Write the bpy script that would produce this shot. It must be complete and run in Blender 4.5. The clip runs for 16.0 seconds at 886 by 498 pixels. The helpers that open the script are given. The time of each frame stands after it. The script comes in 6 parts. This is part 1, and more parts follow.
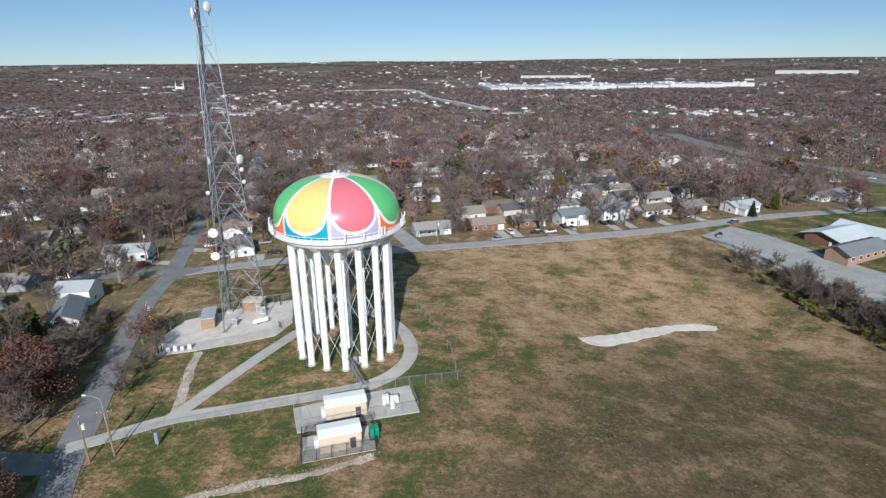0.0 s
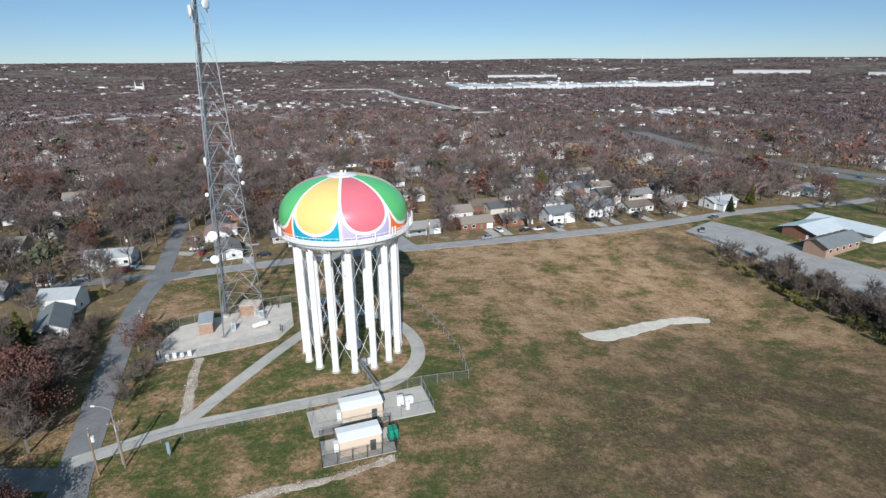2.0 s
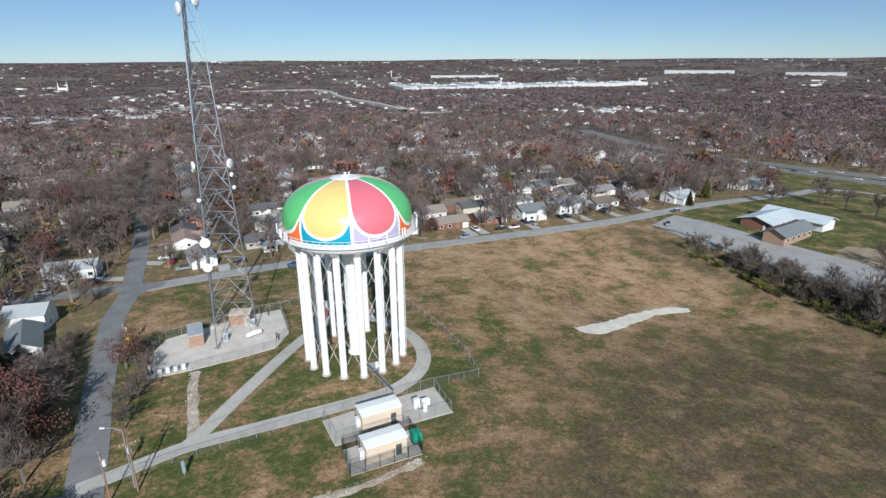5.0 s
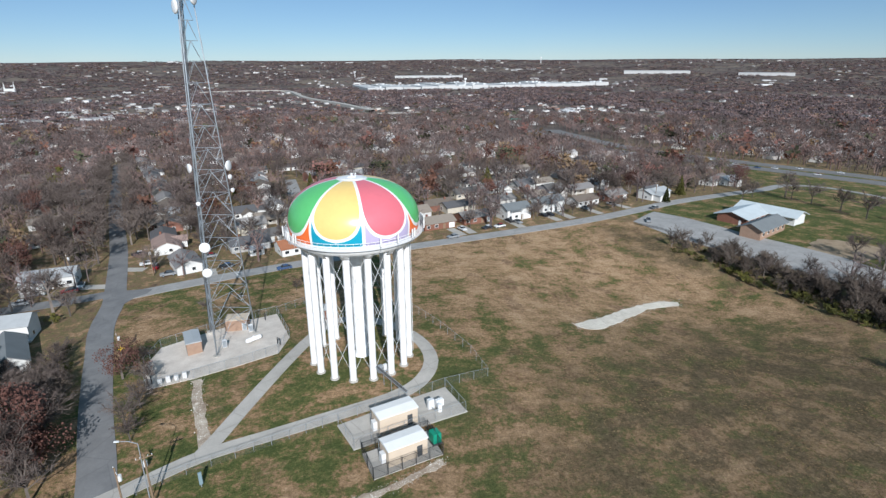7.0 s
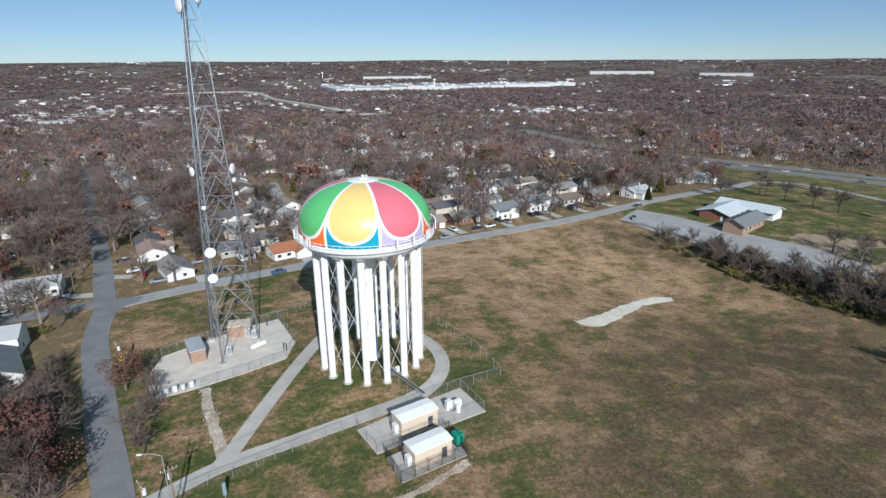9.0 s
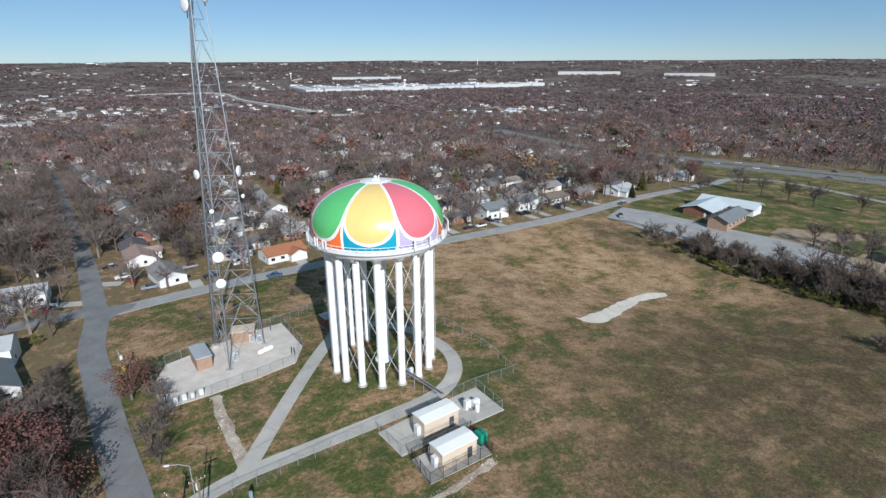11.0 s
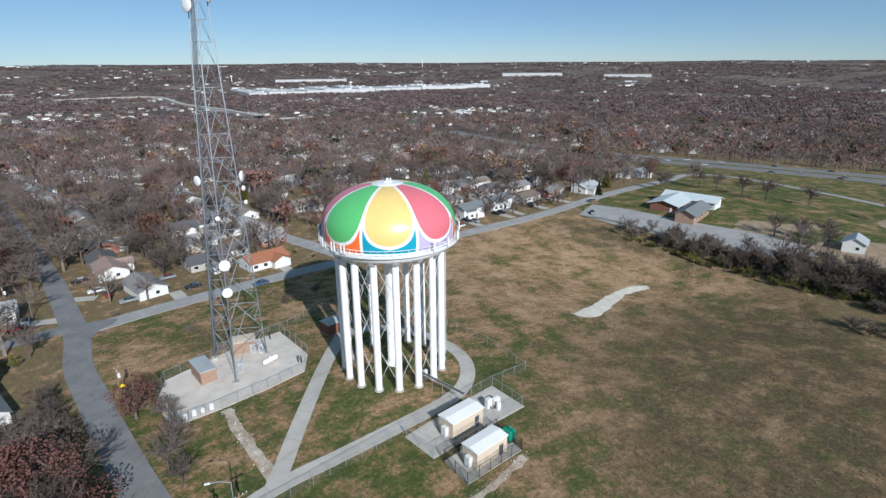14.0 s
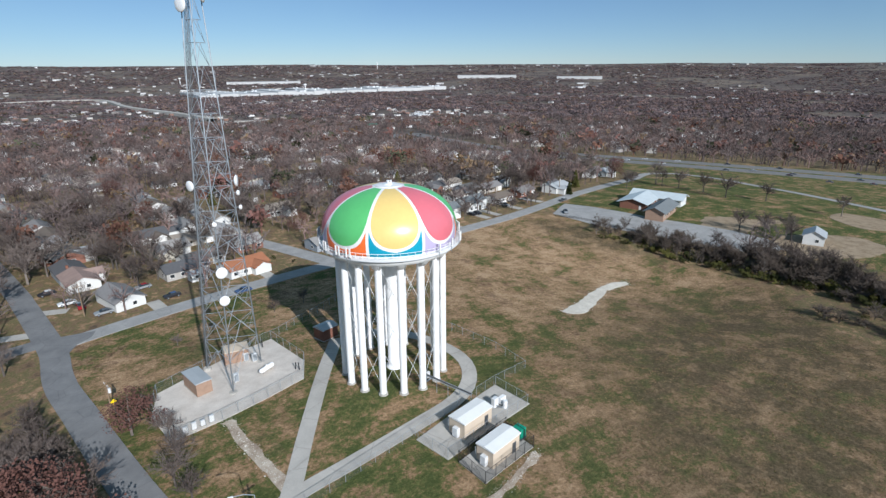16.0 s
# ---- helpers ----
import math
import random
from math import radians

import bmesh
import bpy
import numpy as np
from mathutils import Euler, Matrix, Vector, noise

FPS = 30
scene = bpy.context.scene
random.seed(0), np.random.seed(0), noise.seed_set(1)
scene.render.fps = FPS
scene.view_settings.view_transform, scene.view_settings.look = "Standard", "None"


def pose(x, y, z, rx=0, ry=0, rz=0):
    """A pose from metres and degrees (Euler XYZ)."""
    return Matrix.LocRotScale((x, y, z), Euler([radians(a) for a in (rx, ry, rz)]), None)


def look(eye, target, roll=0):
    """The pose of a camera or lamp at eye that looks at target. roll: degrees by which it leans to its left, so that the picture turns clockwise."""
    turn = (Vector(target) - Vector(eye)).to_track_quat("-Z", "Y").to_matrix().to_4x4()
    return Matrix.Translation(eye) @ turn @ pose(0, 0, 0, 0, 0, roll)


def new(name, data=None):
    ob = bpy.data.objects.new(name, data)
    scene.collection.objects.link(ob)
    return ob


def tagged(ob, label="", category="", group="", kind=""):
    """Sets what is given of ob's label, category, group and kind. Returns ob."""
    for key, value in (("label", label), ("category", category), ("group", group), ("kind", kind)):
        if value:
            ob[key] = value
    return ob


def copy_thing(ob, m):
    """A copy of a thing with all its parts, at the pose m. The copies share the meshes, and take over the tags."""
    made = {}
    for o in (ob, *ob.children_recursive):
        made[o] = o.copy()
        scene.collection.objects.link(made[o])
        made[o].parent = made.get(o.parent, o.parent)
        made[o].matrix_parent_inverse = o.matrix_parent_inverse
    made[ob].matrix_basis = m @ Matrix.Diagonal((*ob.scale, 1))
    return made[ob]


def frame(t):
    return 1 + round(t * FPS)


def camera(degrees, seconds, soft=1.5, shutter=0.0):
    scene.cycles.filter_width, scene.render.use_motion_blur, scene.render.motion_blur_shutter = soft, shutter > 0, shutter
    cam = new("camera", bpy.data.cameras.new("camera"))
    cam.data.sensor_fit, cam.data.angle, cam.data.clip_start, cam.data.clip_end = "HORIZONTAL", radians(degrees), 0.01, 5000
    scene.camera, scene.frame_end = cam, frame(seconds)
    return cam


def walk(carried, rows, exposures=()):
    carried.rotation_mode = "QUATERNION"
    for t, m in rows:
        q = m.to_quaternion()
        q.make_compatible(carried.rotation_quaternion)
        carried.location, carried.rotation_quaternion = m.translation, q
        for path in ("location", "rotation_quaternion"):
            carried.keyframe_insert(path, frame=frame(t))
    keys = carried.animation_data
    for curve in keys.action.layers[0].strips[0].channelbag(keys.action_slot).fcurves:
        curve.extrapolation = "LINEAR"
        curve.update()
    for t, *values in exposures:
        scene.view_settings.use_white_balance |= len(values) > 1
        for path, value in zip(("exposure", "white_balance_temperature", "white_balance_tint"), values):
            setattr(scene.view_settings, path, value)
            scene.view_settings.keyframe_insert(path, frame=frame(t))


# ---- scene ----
cam = camera(77.6, 16.0, 1.4)
PATH = [
    (0, (-0.013, 0.012, 56.946), (-0.009, 1.903, 56.296), -0.6),
    (0.5, (-1.97, 0.078, 56.918), (-1.937, 1.969, 56.267), -0.6),
    (1, (-3.918, 0.177, 56.904), (-3.858, 2.067, 56.252), -0.6),
    (1.5, (-5.863, 0.288, 56.901), (-5.776, 2.177, 56.248), -0.6),
    (2, (-7.855, 0.416, 56.88), (-7.739, 2.303, 56.227), -0.5),
    (2.5, (-9.801, 0.587, 56.857), (-9.655, 2.471, 56.204), -0.5),
    (3, (-11.765, 0.792, 56.854), (-11.587, 2.673, 56.201), -0.5),
    (3.5, (-13.743, 1.018, 56.885), (-13.533, 2.897, 56.231), -0.4),
    (4, (-15.7, 1.3, 56.905), (-15.457, 3.175, 56.252), -0.4),
    (6.5, (-25.54, 3.128, 56.875), (-25.138, 4.975, 56.221), -0.3),
    (7, (-27.547, 3.606, 56.857), (-27.117, 5.447, 56.204), -0.3),
    (7.5, (-29.536, 4.124, 56.857), (-29.078, 5.958, 56.204), -0.3),
    (8, (-31.483, 4.634, 56.876), (-30.999, 6.462, 56.223), -0.3),
    (8.5, (-33.376, 5.169, 56.893), (-32.868, 6.99, 56.24), -0.3),
    (9, (-35.301, 5.715, 56.891), (-34.767, 7.529, 56.24), -0.3),
    (11.5, (-44.694, 8.866, 56.845), (-44.037, 10.639, 56.195), -0.3),
    (12, (-46.565, 9.52, 56.841), (-45.881, 11.284, 56.191), -0.3),
    (12.5, (-48.452, 10.21, 56.852), (-47.741, 11.963, 56.203), -0.3),
    (13, (-50.322, 10.962, 56.862), (-49.584, 12.704, 56.214), -0.3),
    (13.5, (-52.183, 11.725, 56.858), (-51.417, 13.455, 56.212), -0.3),
    (14, (-54.033, 12.537, 56.837), (-53.231, 14.252, 56.192), -0.4),
    (14.5, (-55.865, 13.399, 56.831), (-55.024, 15.095, 56.187), -0.3),
    (15, (-57.686, 14.27, 56.831), (-56.807, 15.947, 56.188), -0.3),
    (15.5, (-59.528, 15.181, 56.829), (-58.614, 16.84, 56.188), -0.3),
    (16, (-61.316, 16.13, 56.818), (-60.379, 17.777, 56.179), -0.3),
]
walk(cam, [(t, look(eye, target, roll)) for t, eye, target, roll in PATH], exposures=[(0, 0.30, 6120, 11), (16, 0.22, 6000, 11)])

# ---- light ----
SUN_ELEVATION = radians(29.5)
world = bpy.data.worlds.new("sky")
scene.world = world
world.use_nodes = True
wn = world.node_tree
sky = wn.nodes.new("ShaderNodeTexSky")
sky.sky_type = "NISHITA"
sky.sun_disc = False
sky.sun_elevation = SUN_ELEVATION
sky.sun_rotation = radians(180)
sky.altitude = 300
sky.air_density = 0.68
sky.dust_density = 0.0
sky.ozone_density = 4.5
wn.nodes["Background"].inputs["Strength"].default_value = 0.061
# a thin, uneven veil of high cloud over the whole sky
cirrus = wn.nodes.new("ShaderNodeTexNoise")
cirrus.inputs["Scale"].default_value = 1.7
cirrus.inputs["Detail"].default_value = 5
cirrus.inputs["Distortion"].default_value = 0.6
thickness = wn.nodes.new("ShaderNodeMapRange")
for k, v in (("From Min", 0.35), ("From Max", 0.68), ("To Min", 0.16), ("To Max", 0.42)):
    thickness.inputs[k].default_value = v
veil = wn.nodes.new("ShaderNodeMix")
veil.data_type = "RGBA"
veil.inputs[7].default_value = (5.0, 8.5, 10.0, 1)
wn.links.new(cirrus.outputs["Fac"], thickness.inputs["Value"])
wn.links.new(thickness.outputs["Result"], veil.inputs[0])
wn.links.new(sky.outputs["Color"], veil.inputs[6])
wn.links.new(veil.outputs[2], wn.nodes["Background"].inputs["Color"])
sun_data = bpy.data.lights.new("sun", "SUN")
sun_data.energy = 4.6
sun_data.angle = radians(0.5)
sun_data.color = (1.0, 0.97, 0.92)
sun = new("sun", sun_data)
sun.matrix_world = look((0, -100 * math.cos(SUN_ELEVATION), 100 * math.sin(SUN_ELEVATION)), (0.6, 0, 0))

# ---- materials ----


class Nodes:
    """Short hand for wiring one node material."""

    def __init__(self, name):
        self.mat = bpy.data.materials.new(name)
        self.mat.use_nodes = True
        self.tree = self.mat.node_tree
        self.bsdf = self.tree.nodes["Principled BSDF"]
        self.pos = self.tree.nodes.new("ShaderNodeNewGeometry").outputs["Position"]

    def link(self, a, b):
        self.tree.links.new(a, b)

    def noise(self, scale, detail=4.0, rough=0.55, where=None):
        n = self.tree.nodes.new("ShaderNodeTexNoise")
        n.inputs["Scale"].default_value = scale
        n.inputs["Detail"].default_value = detail
        n.inputs["Roughness"].default_value = rough
        self.link(where if where is not None else self.pos, n.inputs["Vector"])
        return n.outputs["Fac"]

    def ramp(self, fac, stops):
        r = self.tree.nodes.new("ShaderNodeValToRGB")
        while len(r.color_ramp.elements) < len(stops):
            r.color_ramp.elements.new(0.5)
        for e, (p, c) in zip(r.color_ramp.elements, stops):
            e.position = p
            e.color = (*c, 1) if len(c) == 3 else c
        self.link(fac, r.inputs["Fac"])
        return r.outputs["Color"]

    def mix(self, fac, a, b, mode="MIX"):
        m = self.tree.nodes.new("ShaderNodeMix")
        m.data_type = "RGBA"
        m.blend_type = mode
        for sock, v in ((m.inputs[0], fac), (m.inputs[6], a), (m.inputs[7], b)):
            if isinstance(v, (int, float)):
                sock.default_value = v
            elif isinstance(v, tuple):
                sock.default_value = (*v, 1)
            else:
                self.link(v, sock)
        return m.outputs[2]

    def math(self, op, a, b):
        m = self.tree.nodes.new("ShaderNodeMath")
        m.operation = op
        for sock, v in zip(m.inputs, (a, b)):
            if isinstance(v, (int, float)):
                sock.default_value = v
            else:
                self.link(v, sock)
        return m.outputs[0]

    def attribute(self, name):
        a = self.tree.nodes.new("ShaderNodeAttribute")
        a.attribute_name = name
        return a

    def random(self):
        return self.tree.nodes.new("ShaderNodeObjectInfo").outputs["Random"]

    def island(self):
        return self.tree.nodes.new("ShaderNodeNewGeometry").outputs["Random Per Island"]

    def bump(self, height, strength, distance):
        b = self.tree.nodes.new("ShaderNodeBump")
        b.inputs["Strength"].default_value = strength
        b.inputs["Distance"].default_value = distance
        self.link(height, b.inputs["Height"])
        self.link(b.outputs["Normal"], self.bsdf.inputs["Normal"])

    def done(self, color, rough=0.85, metal=0.0, spec=0.3):
        if isinstance(color, tuple):
            self.bsdf.inputs["Base Color"].default_value = (*color, 1)
        else:
            self.link(color, self.bsdf.inputs["Base Color"])
        self.bsdf.inputs["Roughness"].default_value = rough
        self.bsdf.inputs["Metallic"].default_value = metal
        self.bsdf.inputs["Specular IOR Level"].default_value = spec
        return self.mat


def shade(c, k):
    return tuple(min(1.0, v * k) for v in c)


def plain(name, col, rough=0.7, metal=0.0, spec=0.3, var=0.12, big=0.35, fine=6.0, bump=0.0, by_object=0.0):
    """A worn one-colour surface: stains at one scale, grain at another."""
    n = Nodes(name)
    c = n.ramp(n.noise(big, 5), [(0.3, shade(col, 1 - var)), (0.7, shade(col, 1 + var))])
    c = n.mix(0.35, c, n.ramp(n.noise(fine, 3), [(0.3, shade(col, 1 - var)), (0.7, shade(col, 1 + var))]))
    if by_object:
        c = n.mix(1.0, c, n.ramp(n.random(), [(0.0, (1 - by_object,) * 3), (1.0, (1.0,) * 3)]), "MULTIPLY")
    if bump:
        n.bump(n.noise(fine * 2, 3), 0.5, bump)
    return n.done(c, rough, metal, spec)


def many(name, cols, rough=0.8, var=0.1, spec=0.3):
    """One material whose colour is drawn for each object from a row of colours."""
    n = Nodes(name)
    stops = [(i / len(cols), c) for i, c in enumerate(cols)]
    c = n.ramp(n.random(), stops)
    n.tree.nodes[-1].color_ramp.interpolation = "CONSTANT"
    c = n.mix(0.5, c, n.ramp(n.noise(1.3, 5), [(0.3, (0.75,) * 3), (0.7, (1.0,) * 3)]), "MULTIPLY")
    return n.done(c, rough, 0.0, spec)


def ground_material():
    """Winter turf: green, olive, tan and pale straw in drifts, mottled again at one and at a few decimetres."""
    n = Nodes("winter_turf")
    lie = n.tree.nodes.new("ShaderNodeMapping")
    lie.inputs["Rotation"].default_value = (0, 0, radians(-16))
    lie.inputs["Scale"].default_value = (0.5, 1.0, 1.0)
    n.link(n.pos, lie.inputs["Vector"])
    along_rows = lie.outputs["Vector"]
    wild = n.attribute("wild").outputs["Fac"]
    lawn = n.attribute("lawn").outputs["Fac"]
    dry = n.attribute("dry").outputs["Fac"]
    bare = n.attribute("bare").outputs["Fac"]
    v = n.mix(0.45, n.noise(0.12, 6, 0.66), n.noise(1.25, 8, 0.80))
    v = n.mix(0.25, v, n.noise(0.42, 6, 0.72, along_rows))
    v = n.math("ADD", v, n.math("MULTIPLY", dry, 0.036))
    v = n.math("SUBTRACT", v, n.math("MULTIPLY", lawn, 0.034))
    c = n.ramp(v, [(0.428, (0.078, 0.098, 0.032)), (0.472, (0.140, 0.143, 0.050)), (0.496, (0.236, 0.163, 0.083)), (0.513, (0.316, 0.201, 0.112)), (0.548, (0.405, 0.266, 0.154)), (0.59, (0.500, 0.342, 0.206))])
    rust = n.ramp(n.noise(0.11, 9, 0.74), [(0.555, (0, 0, 0)), (0.60, (0.75, 0.75, 0.75))])
    keep = n.ramp(lawn, [(0.0, (1, 1, 1)), (1.0, (0.2, 0.2, 0.2))])
    c = n.mix(n.mix(1.0, rust, keep, "MULTIPLY"), c, n.ramp(n.noise(0.8, 7, 0.75), [(0.40, (0.105, 0.060, 0.038)), (0.50, (0.215, 0.132, 0.082)), (0.62, (0.400, 0.270, 0.170))]))
    thin = n.ramp(n.noise(0.16, 7, 0.68), [(0.43, (0.40,) * 3), (0.56, (0.95,) * 3)])
    c = n.mix(n.mix(1.0, bare, thin, "MULTIPLY"), c, n.ramp(n.noise(0.9, 7, 0.74), [(0.36, (0.076, 0.060, 0.034)), (0.50, (0.118, 0.089, 0.052)), (0.64, (0.182, 0.136, 0.082))]))
    litter = n.ramp(n.noise(0.22, 8, 0.74), [(0.34, (0.110, 0.086, 0.062)), (0.45, (0.255, 0.168, 0.102)), (0.51, (0.148, 0.146, 0.066)), (0.57, (0.335, 0.210, 0.122)), (0.66, (0.455, 0.318, 0.205))])
    c = n.mix(wild, c, litter)
    floor_ = n.ramp(n.noise(0.007, 7, 0.62), [(0.3, (0.105, 0.088, 0.080)), (0.5, (0.140, 0.116, 0.103)), (0.66, (0.23, 0.19, 0.145))])
    c = n.mix(n.attribute("far").outputs["Fac"], c, floor_)
    c = n.mix(0.85, c, n.ramp(n.noise(2.4, 7, 0.85), [(0.36, (0.50,) * 3), (0.64, (1.30,) * 3)]), "MULTIPLY")
    n.bump(n.noise(2.2, 6, 0.75), 0.9, 0.35)
    return n.done(c, 0.95, 0.0, 0.1)


def asphalt_material(name, lo, hi):
    n = Nodes(name)
    c = n.ramp(n.noise(0.22, 7, 0.7), [(0.3, lo), (0.7, hi)])
    c = n.mix(0.5, c, n.ramp(n.noise(9.0, 3), [(0.3, (0.7,) * 3), (0.7, (1, 1, 1))]), "MULTIPLY")
    v = n.tree.nodes.new("ShaderNodeTexVoronoi")
    v.feature = "DISTANCE_TO_EDGE"
    v.inputs["Scale"].default_value = 0.16
    n.link(n.pos, v.inputs["Vector"])
    crack = n.ramp(v.outputs["Distance"], [(0.004, (0.55,) * 3), (0.018, (1, 1, 1))])
    c = n.mix(0.35, c, crack, "MULTIPLY")
    n.bump(n.noise(25.0, 2), 0.4, 0.01)
    return n.done(c, 0.9, 0.0, 0.2)


def gravel_material(name, lo, hi):
    n = Nodes(name)
    c = n.ramp(n.noise(0.35, 6, 0.65), [(0.3, lo), (0.7, hi)])
    v = n.tree.nodes.new("ShaderNodeTexVoronoi")
    v.inputs["Scale"].default_value = 7.0
    n.link(n.pos, v.inputs["Vector"])
    c = n.mix(0.35, c, n.ramp(v.outputs["Distance"], [(0.1, (1, 1, 1)), (0.7, (0.6,) * 3)]), "MULTIPLY")
    n.bump(v.outputs["Distance"], 0.8, 0.05)
    return n.done(c, 0.95, 0.0, 0.1)


def foliage_material(name):
    """Bark or leaves of the joined woods, tinted for each tree."""
    n = Nodes(name)
    a = n.attribute("tint").outputs["Color"]
    c = n.mix(0.6, a, n.ramp(n.island(), [(0.0, (0.68,) * 3), (1.0, (1.18,) * 3)]), "MULTIPLY")
    return n.done(c, 0.95, 0.0, 0.05)


def bark_material(name, lo, hi):
    n = Nodes(name)
    c = n.ramp(n.random(), [(0.0, lo), (1.0, hi)])
    c = n.mix(0.5, c, n.ramp(n.noise(1.5, 3), [(0.3, (0.65,) * 3), (0.7, (1.15,) * 3)]), "MULTIPLY")
    return n.done(c, 0.95, 0.0, 0.05)


def chain_link_material(name, col, cover):
    """Woven wire: thin wires in a diamond weave with air between them."""
    n = Nodes(name)
    mp = n.tree.nodes.new("ShaderNodeMapping")
    mp.inputs["Rotation"].default_value = (radians(45), radians(45), radians(45))
    n.link(n.pos, mp.inputs["Vector"])
    w = n.noise(20.0, 1, 0.5, mp.outputs["Vector"])
    n.done(col, 0.5, 0.6, 0.4)
    clear = n.tree.nodes.new("ShaderNodeBsdfTransparent")
    ms = n.tree.nodes.new("ShaderNodeMixShader")
    f = n.ramp(w, [(0.35, (cover * 0.7,) * 3), (0.65, (cover * 1.3,) * 3)])
    n.link(f, ms.inputs["Fac"])
    n.link(clear.outputs["BSDF"], ms.inputs[1])
    n.link(n.bsdf.outputs["BSDF"], ms.inputs[2])
    n.link(ms.outputs["Shader"], n.tree.nodes["Material Output"].inputs["Surface"])
    return n.mat


def glass_material():
    n = Nodes("window_glass")
    return n.done((0.03, 0.035, 0.04), 0.08, 0.0, 0.7)


TURF = ground_material()
ASPHALT = asphalt_material("asphalt", (0.165, 0.165, 0.168), (0.25, 0.248, 0.245))
ROAD_CONCRETE = asphalt_material("pale_asphalt", (0.29, 0.285, 0.275), (0.41, 0.40, 0.385))
ROAD_HIGHWAY = asphalt_material("highway_concrete", (0.17, 0.166, 0.16), (0.25, 0.242, 0.232))
CONCRETE = asphalt_material("concrete", (0.38, 0.36, 0.325), (0.52, 0.49, 0.445))
GRAVEL = gravel_material("pale_gravel", (0.56, 0.50, 0.44), (0.74, 0.68, 0.61))
GRAVEL_BAR = gravel_material("limestone_gravel", (0.56, 0.51, 0.43), (0.76, 0.71, 0.62))
MUD = gravel_material("muddy_gravel", (0.26, 0.19, 0.135), (0.58, 0.51, 0.42))
DIRT = gravel_material("tan_dirt", (0.25, 0.185, 0.12), (0.42, 0.33, 0.23))
WHITE = plain("white_enamel", (0.80, 0.80, 0.79), 0.35, 0, 0.5, 0.05, 0.25, 2.0)
PALE = plain("pale_grey_enamel", (0.66, 0.67, 0.67), 0.4, 0, 0.5, 0.05, 0.3, 2.0)
GREEN = plain("green_enamel", (0.115, 0.48, 0.155), 0.3, 0, 0.5, 0.06, 0.3, 1.5)
YELLOW = plain("yellow_enamel", (0.75, 0.54, 0.19), 0.3, 0, 0.5, 0.06, 0.3, 1.5)
RED = plain("coral_enamel", (0.65, 0.155, 0.190), 0.3, 0, 0.5, 0.06, 0.3, 1.5)
ORANGE = plain("orange_enamel", (0.85, 0.17, 0.035), 0.35, 0, 0.5, 0.06, 0.3, 1.5)
BLUE = plain("blue_enamel", (0.015, 0.31, 0.44), 0.35, 0, 0.5, 0.06, 0.3, 1.5)
LAVENDER = plain("lavender_enamel", (0.46, 0.405, 0.58), 0.35, 0, 0.5, 0.06, 0.3, 1.5)
STEEL = plain("galvanised_steel", (0.33, 0.36, 0.385), 0.55, 0.4, 0.5, 0.15, 0.8, 5.0)
DARK_STEEL = plain("dark_steel", (0.09, 0.095, 0.10), 0.6, 0.3, 0.4, 0.15)
BLACK_IRON = plain("black_iron", (0.025, 0.025, 0.027), 0.55, 0.2, 0.4, 0.1)
LINK = chain_link_material("chain_link", (0.40, 0.39, 0.37), 0.10)
LINK_BLACK = chain_link_material("black_chain_link", (0.03, 0.03, 0.03), 0.28)
TAN = plain("tan_panel", (0.58, 0.48, 0.37), 0.8, 0, 0.3, 0.06, 0.5, 8.0)
ROOF_WHITE = plain("white_roof", (0.78, 0.78, 0.76), 0.6, 0, 0.3, 0.05)
UTILITY_GREEN = plain("utility_green", (0.01, 0.24, 0.15), 0.5, 0, 0.4, 0.1)
BRICK = plain("red_brick", (0.21, 0.098, 0.068), 0.9, 0, 0.2, 0.2, 1.2, 9.0, 0.02)
TAN_BRICK = plain("tan_brick", (0.32, 0.215, 0.155), 0.9, 0, 0.2, 0.15, 1.2, 9.0, 0.02)
SCHOOL_ROOF = plain("school_metal_roof", (0.56, 0.61, 0.62), 0.5, 0.1, 0.4, 0.08)
SLATE_ROOF = plain("slate_shingle_roof", (0.17, 0.185, 0.19), 0.85, 0, 0.2, 0.12)
FAR_WHITE = plain("weathered_white_sheet", (0.50, 0.50, 0.49), 0.7, 0, 0.3, 0.12)
SLATE_BLUE = plain("slate_blue_paint", (0.20, 0.28, 0.31), 0.5, 0, 0.4, 0.1)
GREY_ROOF = plain("grey_metal_roof", (0.42, 0.44, 0.45), 0.5, 0.2, 0.4, 0.08)
TIMBER = plain("weathered_timber", (0.23, 0.165, 0.11), 0.9, 0, 0.2, 0.2, 1.0, 12.0)
SIGN_YELLOW = plain("sign_yellow", (0.85, 0.60, 0.01), 0.5, 0, 0.3, 0.05)
HOUSE_WALL = many("house_siding", [(0.58, 0.57, 0.54), (0.48, 0.45, 0.40), (0.62, 0.62, 0.61), (0.27, 0.13, 0.095), (0.42, 0.40, 0.37), (0.54, 0.50, 0.42), (0.30, 0.33, 0.36), (0.60, 0.59, 0.57)])
HOUSE_ROOF = many("house_shingles", [(0.22, 0.21, 0.20), (0.13, 0.125, 0.12), (0.30, 0.285, 0.27), (0.17, 0.14, 0.115), (0.24, 0.23, 0.225), (0.40, 0.39, 0.38), (0.11, 0.11, 0.115), (0.27, 0.23, 0.19)], 0.95)
PALE_ROOF = plain("pale_shingles", (0.38, 0.395, 0.40), 0.7, 0, 0.3, 0.08, 0.8, 4.0)
RUST_ROOF = plain("rust_brown_shingles", (0.33, 0.14, 0.075), 0.9, 0, 0.2, 0.12, 0.6, 5.0)
